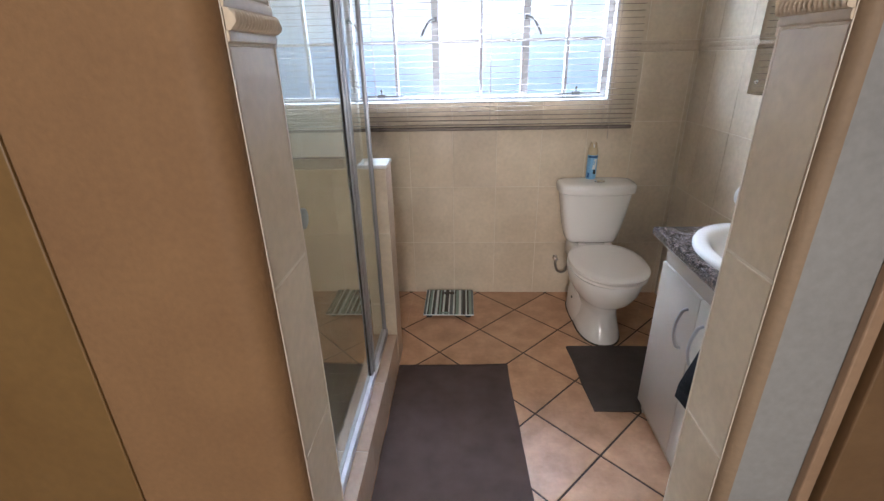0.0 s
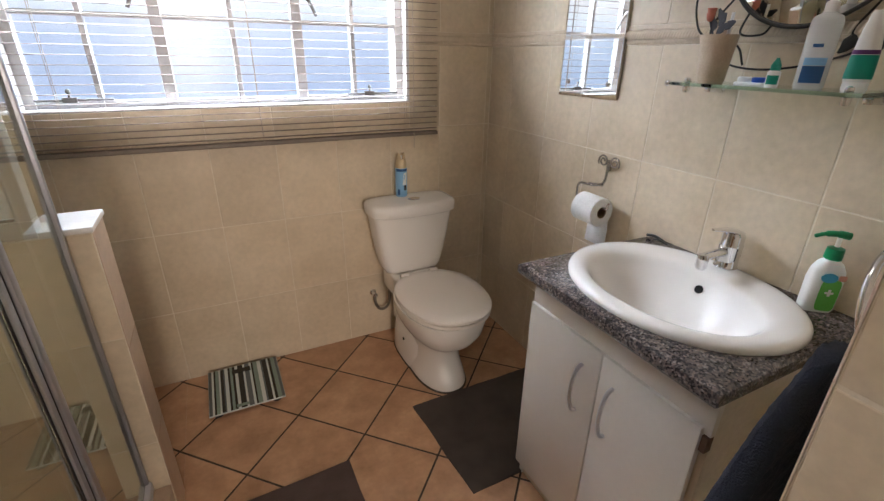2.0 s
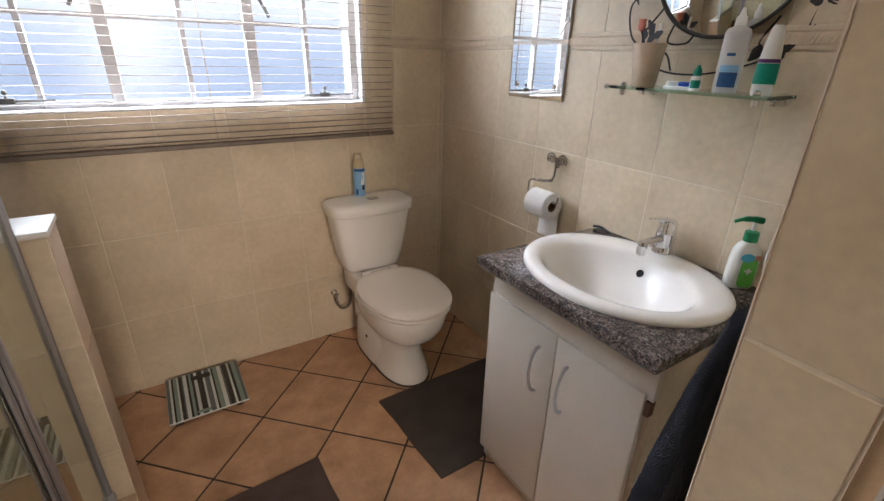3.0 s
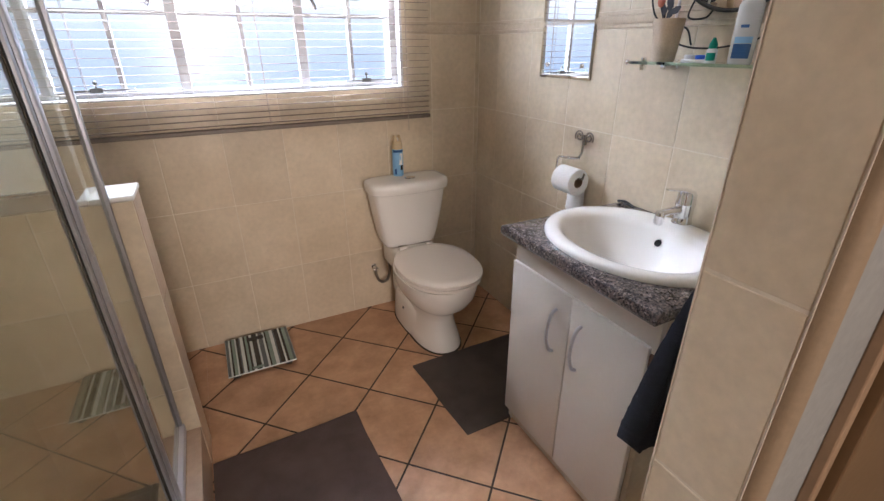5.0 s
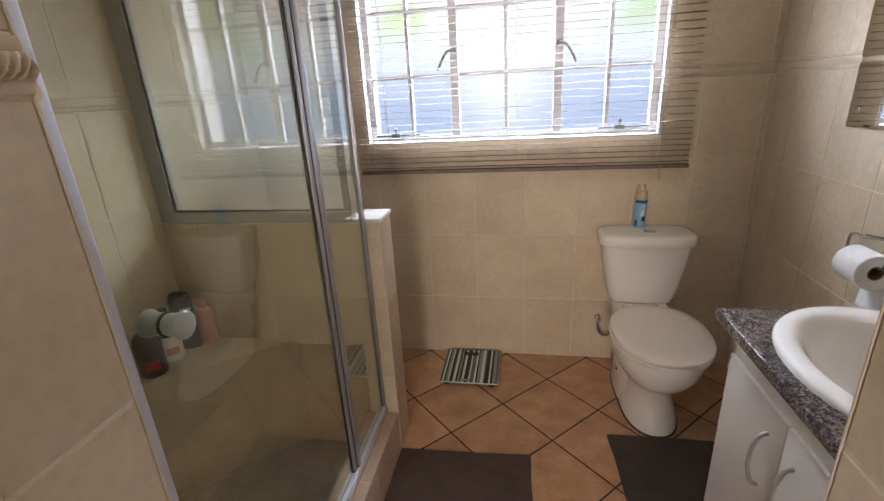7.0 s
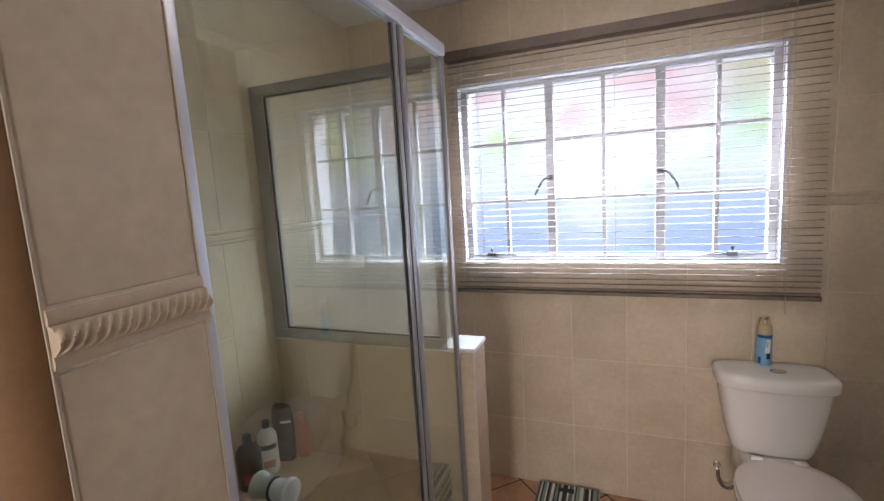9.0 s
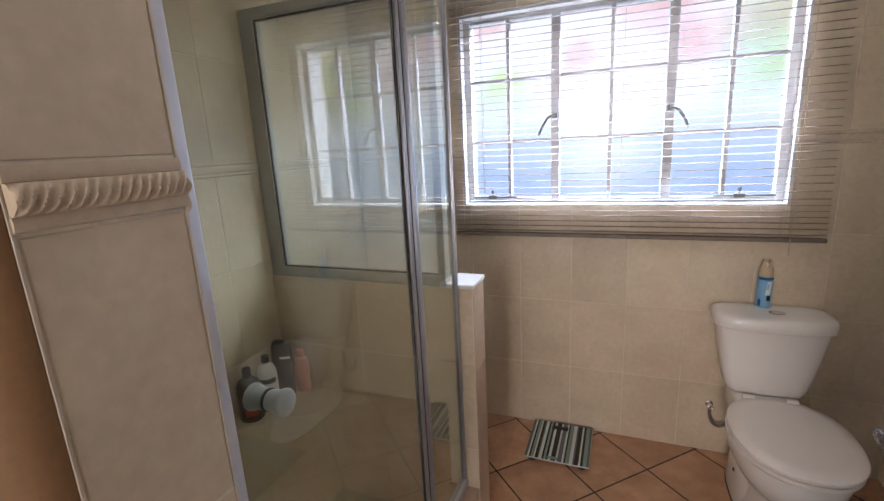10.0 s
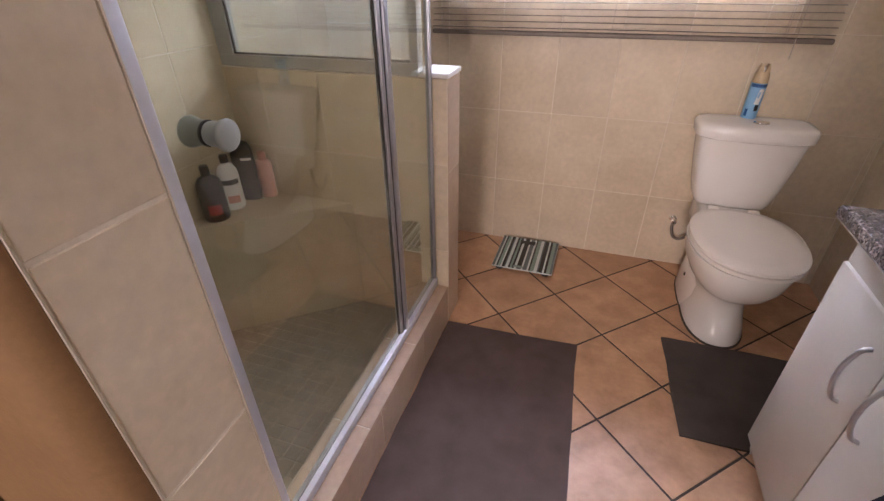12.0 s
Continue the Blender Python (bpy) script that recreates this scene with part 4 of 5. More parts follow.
loft(bm, [[(rc[0] + r * math.cos(2 * math.pi * i / 36), rc[1] + h, rc[2] + r * math.sin(2 * math.pi * i / 36)) for i in range(36)] for r, h in ((0.021, -0.0525), (0.021, 0.0525), (0.0195, 0.0525), (0.0195, -0.0525))], closed=True)
part("core", bm, CARD, roll, "brown card core", 40)
bm = bmesh.new()
rows = []
for k in range(12):
    a = radians(20 - 60 * min(1, k / 5))
    if k <= 5:
        x, z = rc[0] + 0.0545 * math.cos(a), rc[2] + 0.0545 * math.sin(a)
    else:
        x, z = rc[0] + 0.0545 * math.cos(radians(-40)) + 0.002 * math.sin(k), rc[2] + 0.0545 * math.sin(radians(-40)) - 0.018 * (k - 5)
    rows.append([bm.verts.new((x, rc[1] + y, z)) for y in (-0.050, 0.0, 0.050)])
for a, b in zip(rows, rows[1:]):
    for i in range(2):
        bm.faces.new((a[i], a[i + 1], b[i + 1], b[i]))
tail = part("loose_end", bm, PAPER, roll, "", 60)
sol = tail.modifiers.new("thick", "SOLIDIFY")
sol.thickness = 0.0012

# ---- mirrors ----
mir = thing("wall_mirror", "frameless rectangular mirror with slanted edges and metal studs", "mirror", (RIGHT, 2.012, 1.26))
MY0, MY1, MZ0, MZ1 = 1.858, 2.166, 1.262, 1.872
part("backing", boxed(RIGHT - 0.003, RIGHT, MY0 + 0.002, MY1 - 0.002, MZ0 + 0.002, MZ1 - 0.002), RUBBER, mir)
bm = bmesh.new()
xa, xb, bv = RIGHT - 0.0035, RIGHT - 0.0075, 0.009
loft(bm, [[(x, y, z) for y, z in ((MY0 + d, MZ0 + d), (MY1 - d, MZ0 + d), (MY1 - d, MZ1 - d), (MY0 + d, MZ1 - d))] for x, d in ((xa, 0), (xa - 0.002, 0), (xb, bv))])
part("glass", bm, MIRROR, mir)
for y in (MY0 + 0.05, MY1 - 0.05):
    for z in (MZ0 + 0.05, MZ1 - 0.05):
        part("stud", lathed([(0.009, 0), (0.009, -0.003), (0.006, -0.006), (0.001, -0.007)], (xb, y, z), 14, "x"), CHROME, mir, "", 40)

RC, RR = (1.335, 1.648), 0.180
rm = thing("round_mirror", "round mirror in a black wrought-iron frame with leaf scrolls", "mirror", (RIGHT, *RC))
part("glass", lathed([(RR - 0.004, 0.0), (RR - 0.004, -0.004), (RR - 0.008, -0.006), (0.002, -0.006)], (RIGHT - 0.012, *RC), 64, "x"), MIRROR, rm, "", 30)
part("backing", lathed([(RR - 0.006, 0.0), (RR - 0.006, -0.011)], (RIGHT, *RC), 48, "x"), IRON, rm)
circle = lambda r, a0, a1, x, n=64, sq=1.0: [(x, RC[0] + r * math.cos(radians(a0 + (a1 - a0) * i / n)), RC[1] + sq * r * math.sin(radians(a0 + (a1 - a0) * i / n))) for i in range(n + 1)]
part("rim", tubed(circle(RR, 0, 360, RIGHT - 0.018, 72), 0.0045, 10), IRON, rm, "", 60)
X = RIGHT - 0.014
rm.location.x, rm.rotation_euler[2] = RIGHT - 0.021, radians(5)
for k, keys in enumerate((
        [(1.50, 1.545), (1.548, 1.47), (1.50, 1.395), (1.40, 1.376), (1.28, 1.395), (1.17, 1.445), (1.115, 1.53), (1.10, 1.62)],
        [(1.53, 1.60), (1.60, 1.56), (1.585, 1.475), (1.53, 1.44), (1.47, 1.43), (1.445, 1.385)],
        [(1.455, 1.515), (1.47, 1.46), (1.42, 1.455), (1.40, 1.475)],
        [(1.205, 1.515), (1.235, 1.455), (1.20, 1.43), (1.15, 1.47), (1.135, 1.53), (1.12, 1.56), (1.08, 1.55)],
        [(1.58, 1.56), (1.615, 1.64), (1.60, 1.75), (1.54, 1.84), (1.44, 1.89)],
        [(1.10, 1.62), (1.075, 1.70), (1.10, 1.79), (1.17, 1.87), (1.26, 1.90)],
        [(1.52, 1.65), (1.56, 1.62), (1.60, 1.60)])):
    part("scroll", tubed(smooth_path([(X, y, z) for y, z in keys], 10), 0.0027, 7), IRON, rm, "", 60)


def leaf(at, angle, size, mat, parent, name="leaf"):
    """A pointed, cupped leaf on the wall plane."""
    bm = bmesh.new()
    mid = [bm.verts.new((0, s * size, 0)) for s in (0.0, 0.33, 0.66, 1.0)]
    sides = []
    for sgn in (-1, 1):
        sides.append([bm.verts.new((0.25 * size * 0.5, s * size, sgn * w * size)) for s, w in ((0.15, 0.22), (0.42, 0.32), (0.75, 0.18))])
    for sd_ in sides:
        bm.faces.new((mid[0], mid[1], sd_[0]))
        bm.faces.new((mid[1], mid[2], sd_[1], sd_[0]))
        bm.faces.new((mid[2], mid[3], sd_[2], sd_[1]))
    bmesh.ops.transform(bm, matrix=Matrix.Translation(at) @ Matrix.Rotation(angle, 4, "X"), verts=bm.verts)
    bmesh.ops.solidify(bm, geom=bm.faces[:], thickness=0.0025)
    return part(name, bm, mat, parent, "", 60)


for y, z, a in ((1.565, 1.60, 40), (1.585, 1.575, 100), (1.545, 1.585, 10), (1.20, 1.455, 230), (1.19, 1.44, 150), (1.225, 1.45, 300), (1.135, 1.53, 60), (1.15, 1.55, 130), (1.12, 1.545, 200)):
    leaf((X - 0.006, y, z), radians(a), 0.043, IRON, rm)

# ---- glass shelf and what stands on it ----
SH = 1.334
shelf = thing("glass_shelf", "green-edged glass shelf with chrome brackets", "shelf", (RIGHT, 1.31, SH))
bm = bmesh.new()
pts = [(RIGHT - 0.006, 1.122), (RIGHT - 0.006, 1.548), (1.122, 1.548), (1.109, 1.535), (1.109, 1.135), (1.122, 1.122)]
loft(bm, [[(x, y, z) for x, y in pts] for z in (SH, SH + 0.008)])
part("glass_plate", bm, SHELF_GLASS, shelf).visible_shadow = False
for y in (1.146, 1.500):
    b = part("bracket", boxed(RIGHT - 0.06, RIGHT, y - 0.010, y + 0.010, SH - 0.018, SH - 0.001, 0.004), CHROME, shelf, "", 40)
    part("rosette", lathed([(0.016, 0), (0.016, -0.006), (0.011, -0.013), (0.002, -0.015)], (RIGHT, y, SH - 0.004), 18, "x"), CHROME, b, "", 40)
    part("clamp", lathed([(0.008, -0.016), (0.009, -0.013), (0.009, -0.001), (0.007, 0.0)], (1.124, y, SH), 14), CHROME, shelf, "", 40)
    part("clamp", lathed([(0.007, 0.0), (0.008, 0.002), (0.007, 0.010), (0.003, 0.012)], (1.124, y, SH + 0.008), 14), CHROME, shelf, "", 40)
part("corner_ball", lathed([(0.002, -0.008), (0.006, -0.006), (0.008, 0.0), (0.006, 0.006), (0.002, 0.008)], (1.112, 1.549, SH + 0.004), 14), CHROME, shelf, "", 60)
ST = SH + 0.008
cup = thing("tumbler", "beige speckled tumbler holding a toothbrush", "tumbler", (1.165, 1.468, ST))
bm = bmesh.new()
loft(bm, [[(1.165 + r * math.cos(2 * math.pi * i / 32), 1.468 + r * math.sin(2 * math.pi * i / 32), ST + h) for i in range(32)] for r, h in ((0.018, 0.0), (0.029, 0.0), (0.032, 0.004), (0.036, 0.05), (0.0425, 0.108), (0.0425, 0.112), (0.0395, 0.112), (0.033, 0.05), (0.029, 0.012), (0.015, 0.010))])
part("wall", bm, CUP, cup, "", 50)
flower = thing("rose_pick", "coral rosebud with dark grey leaves standing in the tumbler", "artificial flower", (1.165, 1.468, ST + 0.01))
part("stem", tubed(smooth_path([(1.168, 1.465, ST + 0.011), (1.158, 1.48, ST + 0.10), (1.150, 1.492, ST + 0.143)]), 0.003, 6), GREYLEAF, flower, "", 60)
part("bud", lathed([(0.003, 0), (0.008, 0.005), (0.0105, 0.014), (0.0095, 0.023), (0.0115, 0.030), (0.006, 0.029), (0.001, 0.025)], (1.149, 1.493, ST + 0.141), 10), CORAL, flower, "coral bud", 60)
for y, z, a in ((1.478, 0.135, 70), (1.468, 0.145, 110), (1.455, 0.14, 150), (1.462, 0.155, 60), (1.470, 0.128, 130)):
    leaf((1.150, y, ST + z - 0.014), radians(a), 0.031, GREYLEAF, flower)
brush = thing("toothbrush", "pale toothbrush head in the tumbler", "toothbrush", (1.17, 1.45, ST + 0.012))
part("handle", tubed([(1.172, 1.458, ST + 0.013), (1.163, 1.445, ST + 0.16)], 0.004, 8), WHITE, brush, "", 60)

lens = thing("contact_lens_case", "white contact lens case with a blue cap", "lens case", (1.16, 1.357, ST))
part("base", boxed(1.142, 1.176, 1.325, 1.392, ST, ST + 0.008, 0.003), WHITE, lens, "", 40)
for y, m_ in ((1.342, BLUE), (1.376, WHITE)):
    part("cap", lathed([(0.014, 0.008), (0.015, 0.010), (0.015, 0.017), (0.013, 0.019)], (1.159, y, ST), 18), m_, lens, "blue screw cap" if m_ is BLUE else "white screw cap", 40)
G = "bottles on the glass shelf"
W180 = radians(205)
bottle("eye_drop_bottle", "small white dropper bottle with a teal cap", (1.150, 1.308, ST), [(0.012, 0), (0.0132, 0.003), (0.0132, 0.031), (0.009, 0.036)], WHITE, [(0.010, 0.034), (0.010, 0.046), (0.005, 0.056), (0.003, 0.061)], TEAL, [(0.006, 0.025, 0.9, W180, TEAL)], 1.0, 0.0, G)
bottle("lens_solution_bottle", "clear lens solution bottle with a dark blue label", (1.175, 1.246, ST), [(0.0255, 0), (0.0275, 0.004), (0.0280, 0.122), (0.0275, 0.133), (0.024, 0.141), (0.013, 0.147), (0.011, 0.150)], BOTTLE_CLEAR, [(0.012, 0.148), (0.012, 0.166), (0.007, 0.170), (0.005, 0.182), (0.003, 0.186)], WHITE, [(0.012, 0.046, 0.75, radians(90), LABEL_BLUE), (0.047, 0.062, 0.75, radians(90), SKYBLUE), (0.082, 0.089, 0.32, radians(84), LABEL_BLUE)], 0.62, radians(115), G)
bottle("cream_tube", "white and teal tube with a purple band standing on its cap", (1.165, 1.158, ST), [(0.021, 0.018), (0.0225, 0.026), (0.021, 0.070), (0.017, 0.112), (0.012, 0.138), (0.009, 0.146)], WHITE, [(0.019, 0), (0.021, 0.004), (0.021, 0.016), (0.019, 0.018)], WHITE, [(0.024, 0.068, 1.6, radians(90), TEAL), (0.069, 0.077, 1.6, radians(90), PURPLE)], 0.7, radians(115), G)

# ---- scale ----
scl = thing("bathroom_scale", "striped glass bathroom scale leaning towards the wall", "bathroom scale", (-0.06, 2.53, 0))
sc0, sc1, sy0, sy1, sz = -0.208, 0.094, 2.350, 2.662, 0.028
part("plate", boxed(sc0, sc1, sy0, sy1, sz - 0.006, sz, 0.002), STRIPES["white"], scl)
for x in (sc0 + 0.035, sc1 - 0.035):
    for y in (sy0 + 0.035, sy1 - 0.035):
        part("foot", lathed([(0.02, 0), (0.021, 0.003), (0.021, sz - 0.006)], (x, y, 0), 16), BLACK, scl)
seq = [("grey", 9), ("white", 6), ("black", 5), ("sage", 10), ("white", 5), ("black", 9), ("grey", 4), ("white", 10), ("black", 6), ("sage", 8), ("black", 7), ("white", 9), ("black", 16), ("white", 6), ("grey", 14), ("white", 7), ("black", 5), ("sage", 13), ("white", 11), ("grey", 5), ("black", 14), ("white", 6), ("black", 8), ("sage", 12), ("grey", 8)]
tot = sum(w for _, w in seq)
x = sc0 + 0.002
for c, w in seq:
    x1 = x + (sc1 - sc0 - 0.004) * w / tot
    part("stripe", boxed(x, x1, sy0 + 0.003, sy1 - 0.003, sz, sz + 0.0008), STRIPES[c], scl)
    x = x1
mx_ = (sc0 + sc1) / 2 - 0.01
part("display", boxed(mx_ - 0.04, mx_ + 0.04, sy1 - 0.062, sy1 - 0.030, sz + 0.0009, sz + 0.0022), STRIPES["black"], scl, "dark display window")
part("display", boxed(mx_ - 0.034, mx_ + 0.016, sy0 + 0.012, sy0 + 0.030, sz + 0.0009, sz + 0.0018), STRIPES["sage"], scl)


# ---- rugs ----
def rug(name, corners, mat, label, thick=0.011):
    """A terry rug from its four corners (far left, far right, near right, near left): slightly wavy edges and a soft pile."""
    a, b, c, d = [Vector((*p, 0)) for p in corners]
    nu, nv = 60, 60
    bm = bmesh.new()
    rows = []
    for j in range(nv + 1):
        v = j / nv
        row = []
        for i in range(nu + 1):
            u = i / nu
            p = (a * (1 - u) + b * u) * (1 - v) + (d * (1 - u) + c * u) * v
            edge = min(u, v, 1 - u, 1 - v)
            w = 0.004 * noise.noise((p.x * 7, p.y * 7, 3.0)) * (1 if edge < 0.02 else 0)
            hem = 0.7 + 0.3 * min(1, edge / 0.03)
            z = thick * hem + 0.0015 * noise.noise((p.x * 24, p.y * 24, 0)) + 0.002 * noise.noise((p.x * 5, p.y * 5, 9.0))
            row.append(bm.verts.new((max(p.x + w, -0.2922), p.y + w, max(z, 0.004))))
        rows.append(row)
    for r0, r1 in zip(rows, rows[1:]):
        for i in range(nu):
            bm.faces.new((r0[i], r0[i + 1], r1[i + 1], r1[i]))
    rim = [e for e in bm.edges if e.is_boundary]
    out = bmesh.ops.extrude_edge_only(bm, edges=rim)
    for v in out["geom"]:
        if isinstance(v, bmesh.types.BMVert):
            v.co.z = 0.0
    return solo(name, bm, mat, label, "bath mat", 50)


rug("bath_mat", ((-0.290, 1.895), (0.250, 1.915), (0.285, 1.03), (-0.290, 1.03)), RUG, "long brown terry bath mat beside the shower")
rug("toilet_mat", ((0.578, 2.074), (1.17, 2.084), (1.19, 1.61), (0.602, 1.594)), RUG_DARK, "dark grey-brown terry mat in front of the toilet")

# ---- ceiling lamp: never in view, added as weak fill ----
lamp = thing("ceiling_fill_light", "round opal ceiling light, unseen, added for fill", "ceiling light", (0.25, 1.55, CEIL))
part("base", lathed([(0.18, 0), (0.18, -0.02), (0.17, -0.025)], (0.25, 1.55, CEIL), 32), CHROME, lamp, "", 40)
FILL_GLOW = bpy.data.materials.new("fill_light_glow")
FILL_GLOW.use_nodes = True
ob_ = FILL_GLOW.node_tree.nodes["Principled BSDF"]
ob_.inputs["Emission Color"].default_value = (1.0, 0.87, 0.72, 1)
ob_.inputs["Emission Strength"].default_value = CEILING_FILL
part("shade", lathed([(0.17, -0.025), (0.167, -0.045), (0.14, -0.075), (0.08, -0.095), (0.005, -0.10)], (0.25, 1.55, CEIL), 24), FILL_GLOW, lamp, "glowing shade of the added fill light", 60)


# ---- rope trim along the walls ----
def rope(name, start, along, out, length, hand=1, proud=0.5, label="glazed rope-pattern trim tile between the wall tiles"):
    """A flat strip with a twisted half-round on it."""
    s, a, o = Vector(start), Vector(along), Vector(out)
    bm = bmesh.new()
    n, m = max(6, int(length / 0.0018)), 12
    rows = []
    for i in range(n + 1):
        d = length * i / n
        row = []
        for k in range(m + 1):
            th = math.pi * k / m
            r = 0.0120 + 0.0030 * math.sin(2 * math.pi * d / 0.0098 + hand * th * 3.4)
            z = -math.cos(th) * 0.0135
            row.append(bm.verts.new(s + a * d + o * (0.004 + 0.002 * proud + math.sin(th) * r * 0.8 * proud if 0 < k < m else 0.003) + Vector((0, 0, z))))
        rows.append(row)
    for r0, r1 in zip(rows, rows[1:]):
        for k in range(m):
            bm.faces.new((r0[k], r0[k + 1], r1[k + 1], r1[k]))
    bm.faces.new(rows[0])
    bm.faces.new(rows[-1][::-1])
    for z0, z1 in ((-0.0272, -0.012), (0.012, 0.0272)):
        p = [s + a * t_ for t_ in (0, length)]
        ring_ = lambda q: [q + Vector((0, 0, z0)), q + o * (0.0015 + 0.003 * proud) + Vector((0, 0, z0 + 0.002)), q + o * (0.0025 + 0.0035 * proud) + Vector((0, 0, (z0 + z1) / 2)), q + o * (0.0015 + 0.003 * proud) + Vector((0, 0, z1)), q + Vector((0, 0, z1))]
        loft(bm, [ring_(q) for q in p])
    solo(name, bm, TRIM_TILE, label, "trim", 50, "rope trims", "structure")


RZ = (ROWS_Z[4] + ROWS_Z[5]) / 2
rope("trim_rope", (LEFT, BACK + T, RZ), (1, 0, 0), (0, -1, 0), WIN[0] - LEFT, -1)
rope("trim_rope", (WIN[1], BACK + T, RZ), (1, 0, 0), (0, -1, 0), RIGHT - WIN[1], -1)
rope("trim_rope", (RIGHT + T, INNER, RZ), (0, 1, 0), (-1, 0, 0), BACK - INNER)
rope("trim_rope", (LEFT - T, INNER, RZ), (0, 1, 0), (1, 0, 0), BACK - INNER, -1)
rope("trim_rope", (JAMB_L - T, 0.656, 1.4835), (0, 1, 0), (1, 0, 0), INNER - 0.656, -1, 1.0)
rope("trim_rope", (JAMB_R + T, 0.674, 1.4915), (0, 1, 0), (-1, 0, 0), INNER - 0.674, 1, 1.0)
rope("trim_rope", (LEFT, INNER - T, RZ), (1, 0, 0), (0, 1, 0), JAMB_L - LEFT)
rope("trim_rope", (JAMB_R, INNER - T, RZ), (1, 0, 0), (0, 1, 0), RIGHT - JAMB_R)

# plastic edge trims where the doorway tiles end
EDGE = material("pale_edge_trim", (0.60, 0.52, 0.42), 0.45)
for x, y in ((JAMB_L, INNER), (JAMB_L, 0.6550), (JAMB_R, INNER), (JAMB_R, 0.6735)):
    s_ = 1 if x < 0 else -1
    solo("trim_tile_edge", boxed(min(x - 0.004 * s_, x + 0.0004 * s_), max(x - 0.004 * s_, x + 0.0004 * s_), y - 0.0009, y + 0.0009, 0, 2.12), EDGE, "thin pale edge trim beside the doorway tiles", "trim", None, "edge trims", "structure")

# ---- tiles, piece by piece ----
tile_cache = {}


def tile_mesh(w, h, mat, d=T, bev=0.0014):
    key = (round(w, 3), round(h, 3), mat.name, d)
    if key not in tile_cache:
        bm = bmesh.new()
        q = lambda i, z: [(-w / 2 + i, -h / 2 + i, z), (w / 2 - i, -h / 2 + i, z), (w / 2 - i, h / 2 - i, z), (-w / 2 + i, h / 2 - i, z)]
        loft(bm, [q(0, 0), q(0, d - bev * 0.7), q(bev, d)])
        tile_cache[key] = mesh_of(bm, mat)
    return tile_cache[key]


def minus(rect, hole):
    """A rectangle less a hole, as rectangles."""
    u0, u1, v0, v1 = rect
    a0, a1, b0, b1 = hole
    if u1 <= a0 or u0 >= a1 or v1 <= b0 or v0 >= b1:
        return [rect]
    out = []
    if u0 < a0:
        out.append((u0, a0, v0, v1))
    if u1 > a1:
        out.append((a1, u1, v0, v1))
    u0, u1 = max(u0, a0), min(u1, a1)
    if v0 < b0:
        out.append((u0, u1, v0, b0))
    if v1 > b1:
        out.append((u0, u1, b1, v1))
    return out


jit = random.Random(11)


def tile_face(parent, origin, u, n, span, joint, rows, mat=None, width=0.25, hole=None, gap=0.0035, skip=4):
    """Lays upright tiles on a wall: u runs along the wall from the origin, n points out of it."""
    mat = mat or WALL_TILE
    u, n, o = Vector(u), Vector(n), Vector(origin)
    basis = Matrix((u, Vector((0, 0, 1)), n)).transposed().to_4x4()
    k0 = math.floor((span[0] - joint) / width)
    x = joint + k0 * width
    while x < span[1] - 1e-6:
        for r, (z0, z1) in enumerate(zip(rows, rows[1:])):
            if z0 >= 1.43 and z1 <= 1.53:
                continue
            rect = (max(x, span[0]), min(x + width, span[1]), z0, z1)
            for a0, a1, b0, b1 in (minus(rect, hole) if hole else [rect]):
                w, h = a1 - a0 - gap, b1 - b0 - gap
                if w < 0.012 or h < 0.012:
                    continue
                t_ = new("tile", tile_mesh(w, h, mat))
                t_.parent = parent
                lean = Matrix.Rotation(jit.uniform(-0.0022, 0.0022), 4, "X") @ Matrix.Rotation(jit.uniform(-0.0022, 0.0022), 4, "Y")
                t_.matrix_basis = Matrix.Translation(o + u * (a0 + a1) / 2 + Vector((0, 0, (b0 + b1) / 2)) - n * 0.0003) @ basis @ lean
        x += width


tile_face(wall_back, (0, BACK + T, 0), (1, 0, 0), (0, -1, 0), (LEFT, RIGHT), -0.029, ROWS_Z, width=0.255, hole=WIN)
tile_face(wall_right, (RIGHT + T, 0, 0), (0, 1, 0), (-1, 0, 0), (INNER, BACK), 1.187, ROWS_Z, width=0.264)
tile_face(wall_left, (LEFT - T, 0, 0), (0, 1, 0), (1, 0, 0), (INNER, BACK), 1.195, ROWS_Z)
tile_face(wall_pier_left, (0, INNER - T, 0), (1, 0, 0), (0, 1, 0), (LEFT, JAMB_L - T), -0.52, ROWS_Z)
tile_face(wall_pier_right, (0, INNER - T, 0), (1, 0, 0), (0, 1, 0), (JAMB_R + T, RIGHT), 0.51, ROWS_Z)
JAMB_ROWS_L = (0.0, 0.352, 0.734, 1.097, 1.456, 1.511, 1.878, 2.12)
JAMB_ROWS_R = (0.0, 0.352, 0.738, 1.104, 1.464, 1.519, 1.883, 2.12)
tile_face(wall_pier_left, (JAMB_L - T, 0, 0), (0, 1, 0), (1, 0, 0), (0.656, INNER), 0.656, JAMB_ROWS_L, gap=0.006)
tile_face(wall_pier_right, (JAMB_R + T, 0, 0), (0, 1, 0), (-1, 0, 0), (0.674, INNER), 0.674, JAMB_ROWS_R, gap=0.006)
tile_face(half_wall, (0, HALF[2], 0), (1, 0, 0), (0, -1, 0), (LEFT, HALF[1]), -0.53, ROWS_Z[:3] + (1.006,))
tile_face(half_wall, (0, HALF[3], 0), (1, 0, 0), (0, 1, 0), (LEFT, HALF[1]), -0.53, ROWS_Z[:3] + (1.006,))
tile_face(half_wall, (HALF[1], 0, 0), (0, 1, 0), (1, 0, 0), (HALF[2], HALF[3]), HALF[2], (0.0, 0.352, 0.68, 1.006), CURB_TILE)
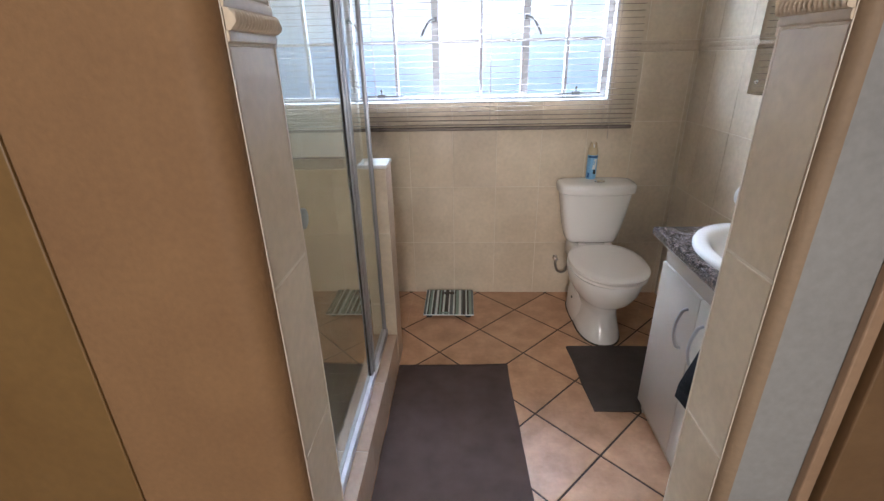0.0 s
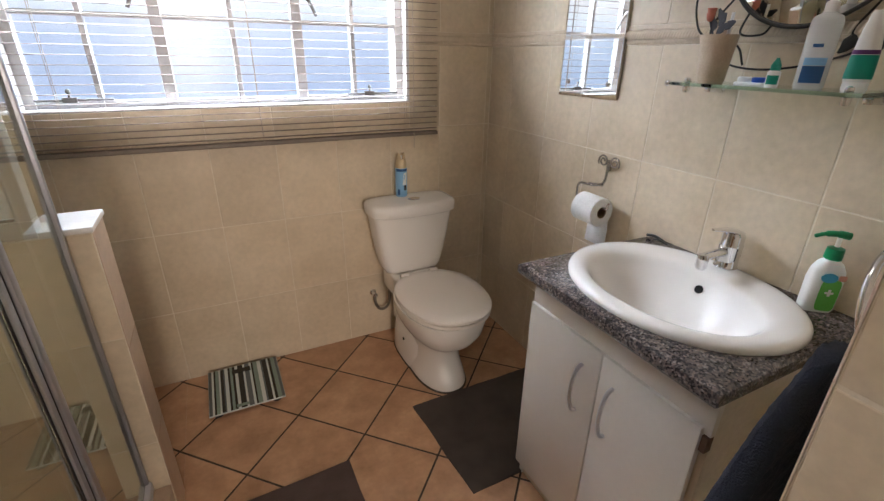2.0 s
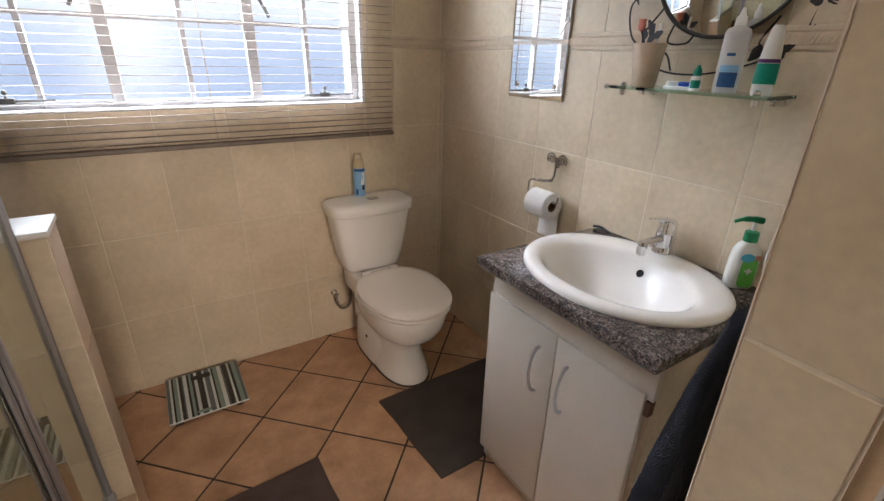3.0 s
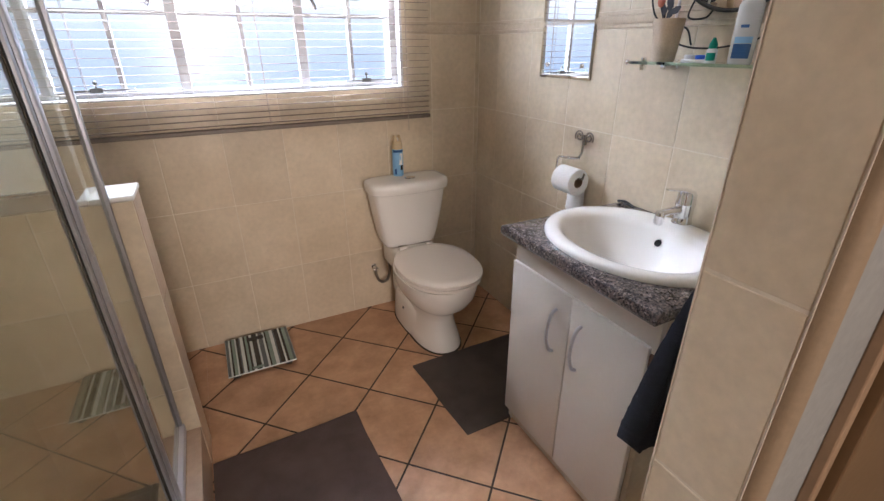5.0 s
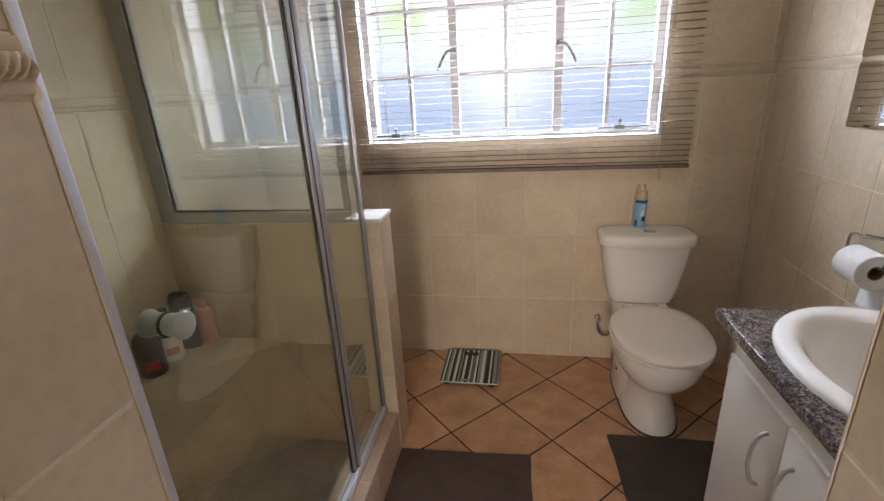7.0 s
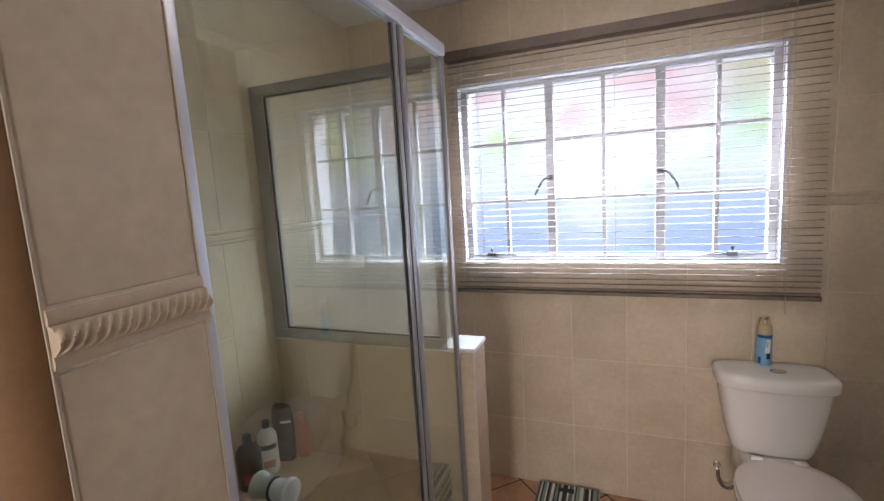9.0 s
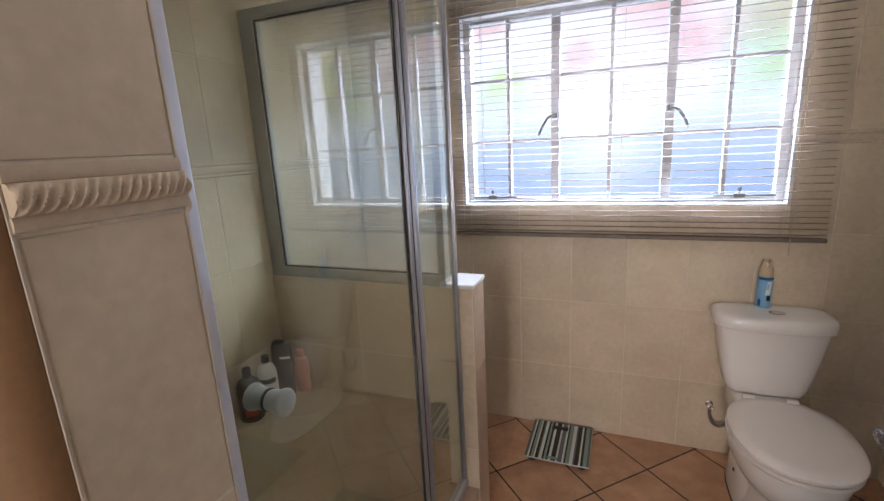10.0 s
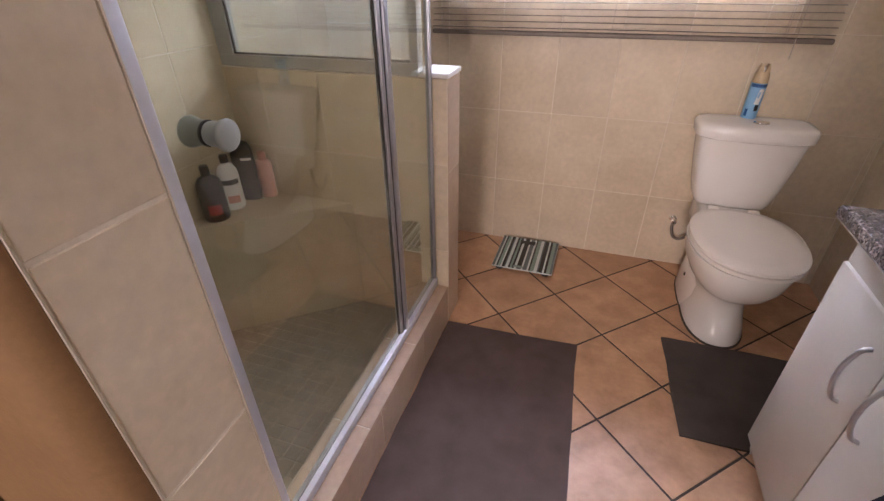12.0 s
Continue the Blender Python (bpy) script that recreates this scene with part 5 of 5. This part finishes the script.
tile_face(curb, (-0.296, 0, 0), (0, 1, 0), (1, 0, 0), (INNER, 1.906), 1.62, (0.0, CURB - T), CURB_TILE, 0.36)

# curb top tiles
y = 1.906
while y > INNER + 0.02:
    ya = max(INNER, y - 0.36)
    t_ = new("tile", tile_mesh(0.127, y - ya - 0.003, CURB_TILE))
    t_.parent = curb
    t_.matrix_basis = Matrix.Translation((-0.3565, (y + ya) / 2, CURB - T))
    y = ya

# floor tiles laid diagonally
PITCH, F0 = 0.44 / math.sqrt(2), (-0.095, 2.02)


def clip(poly, axis, limit, keep_below):
    out = []
    for p, q in zip(poly, poly[1:] + poly[:1]):
        pin, qin = ((p[axis] <= limit) == keep_below, (q[axis] <= limit) == keep_below)
        if pin:
            out.append(p)
        if pin != qin:
            t_ = (limit - p[axis]) / (q[axis] - p[axis])
            out.append((p[0] + t_ * (q[0] - p[0]), p[1] + t_ * (q[1] - p[1])))
    return out


c45 = math.sqrt(0.5)
half = PITCH / 2 - 0.0038
for i in range(-9, 10):
    for j in range(-9, 10):
        cu, cv = (i + 0.5) * PITCH, (j + 0.5) * PITCH
        cx, cy = F0[0] + (cu - cv) * c45, F0[1] + (cu + cv) * c45
        for x0, x1, y0, y1 in ((-0.297, RIGHT + 0.003, INNER - 0.002, BACK + 0.003), (LEFT, -0.297, 2.047, BACK + 0.003), (JAMB_L, JAMB_R, 0.659, INNER - 0.002)):
            poly = [(cx + (a - b) * c45, cy + (a + b) * c45) for a, b in ((-half, -half), (half, -half), (half, half), (-half, half))]
            for ax, lim, below in ((0, x0, False), (0, x1, True), (1, y0, False), (1, y1, True)):
                if poly:
                    poly = clip(poly, ax, lim, below)
            if len(poly) < 3:
                continue
            mx, my = sum(p[0] for p in poly) / len(poly), sum(p[1] for p in poly) / len(poly)
            inset = [(mx + (px - mx) * (1 - 0.0024 / max(0.01, math.hypot(px - mx, py - my))), my + (py - my) * (1 - 0.0024 / max(0.01, math.hypot(px - mx, py - my)))) for px, py in poly]
            bm = bmesh.new()
            loft(bm, [[(px, py, -T) for px, py in poly], [(px, py, -0.0016) for px, py in poly], [(px, py, 0.0) for px, py in inset]])
            t_ = new("tile", mesh_of(bm, FLOOR_TILE))
            t_.parent = floor

# shower mosaic: small squares, joined, as they are too many and too small to pick apart
bm = bmesh.new()
x = LEFT + 0.004
while x < -0.43:
    y = INNER + 0.004
    while y < 1.90:
        w, h = min(0.0475, -0.425 - x), min(0.0475, 1.904 - y)
        z = 0.0138 + jit.uniform(-0.0004, 0.0004)
        if w > 0.01 and h > 0.01:
            loft(bm, [[(x, y, 0.011), (x + w, y, 0.011), (x + w, y + h, 0.011), (x, y + h, 0.011)], [(x + 0.001, y + 0.001, z), (x + w - 0.001, y + 0.001, z), (x + w - 0.001, y + h - 0.001, z), (x + 0.001, y + h - 0.001, z)]])
        y += 0.05
    x += 0.05
mo = new("mosaic_tiles", mesh_of(bm, MOSAIC))
mo.parent = shower_floor
tagged(mo, "small square beige mosaic tiles", kind="stuff")
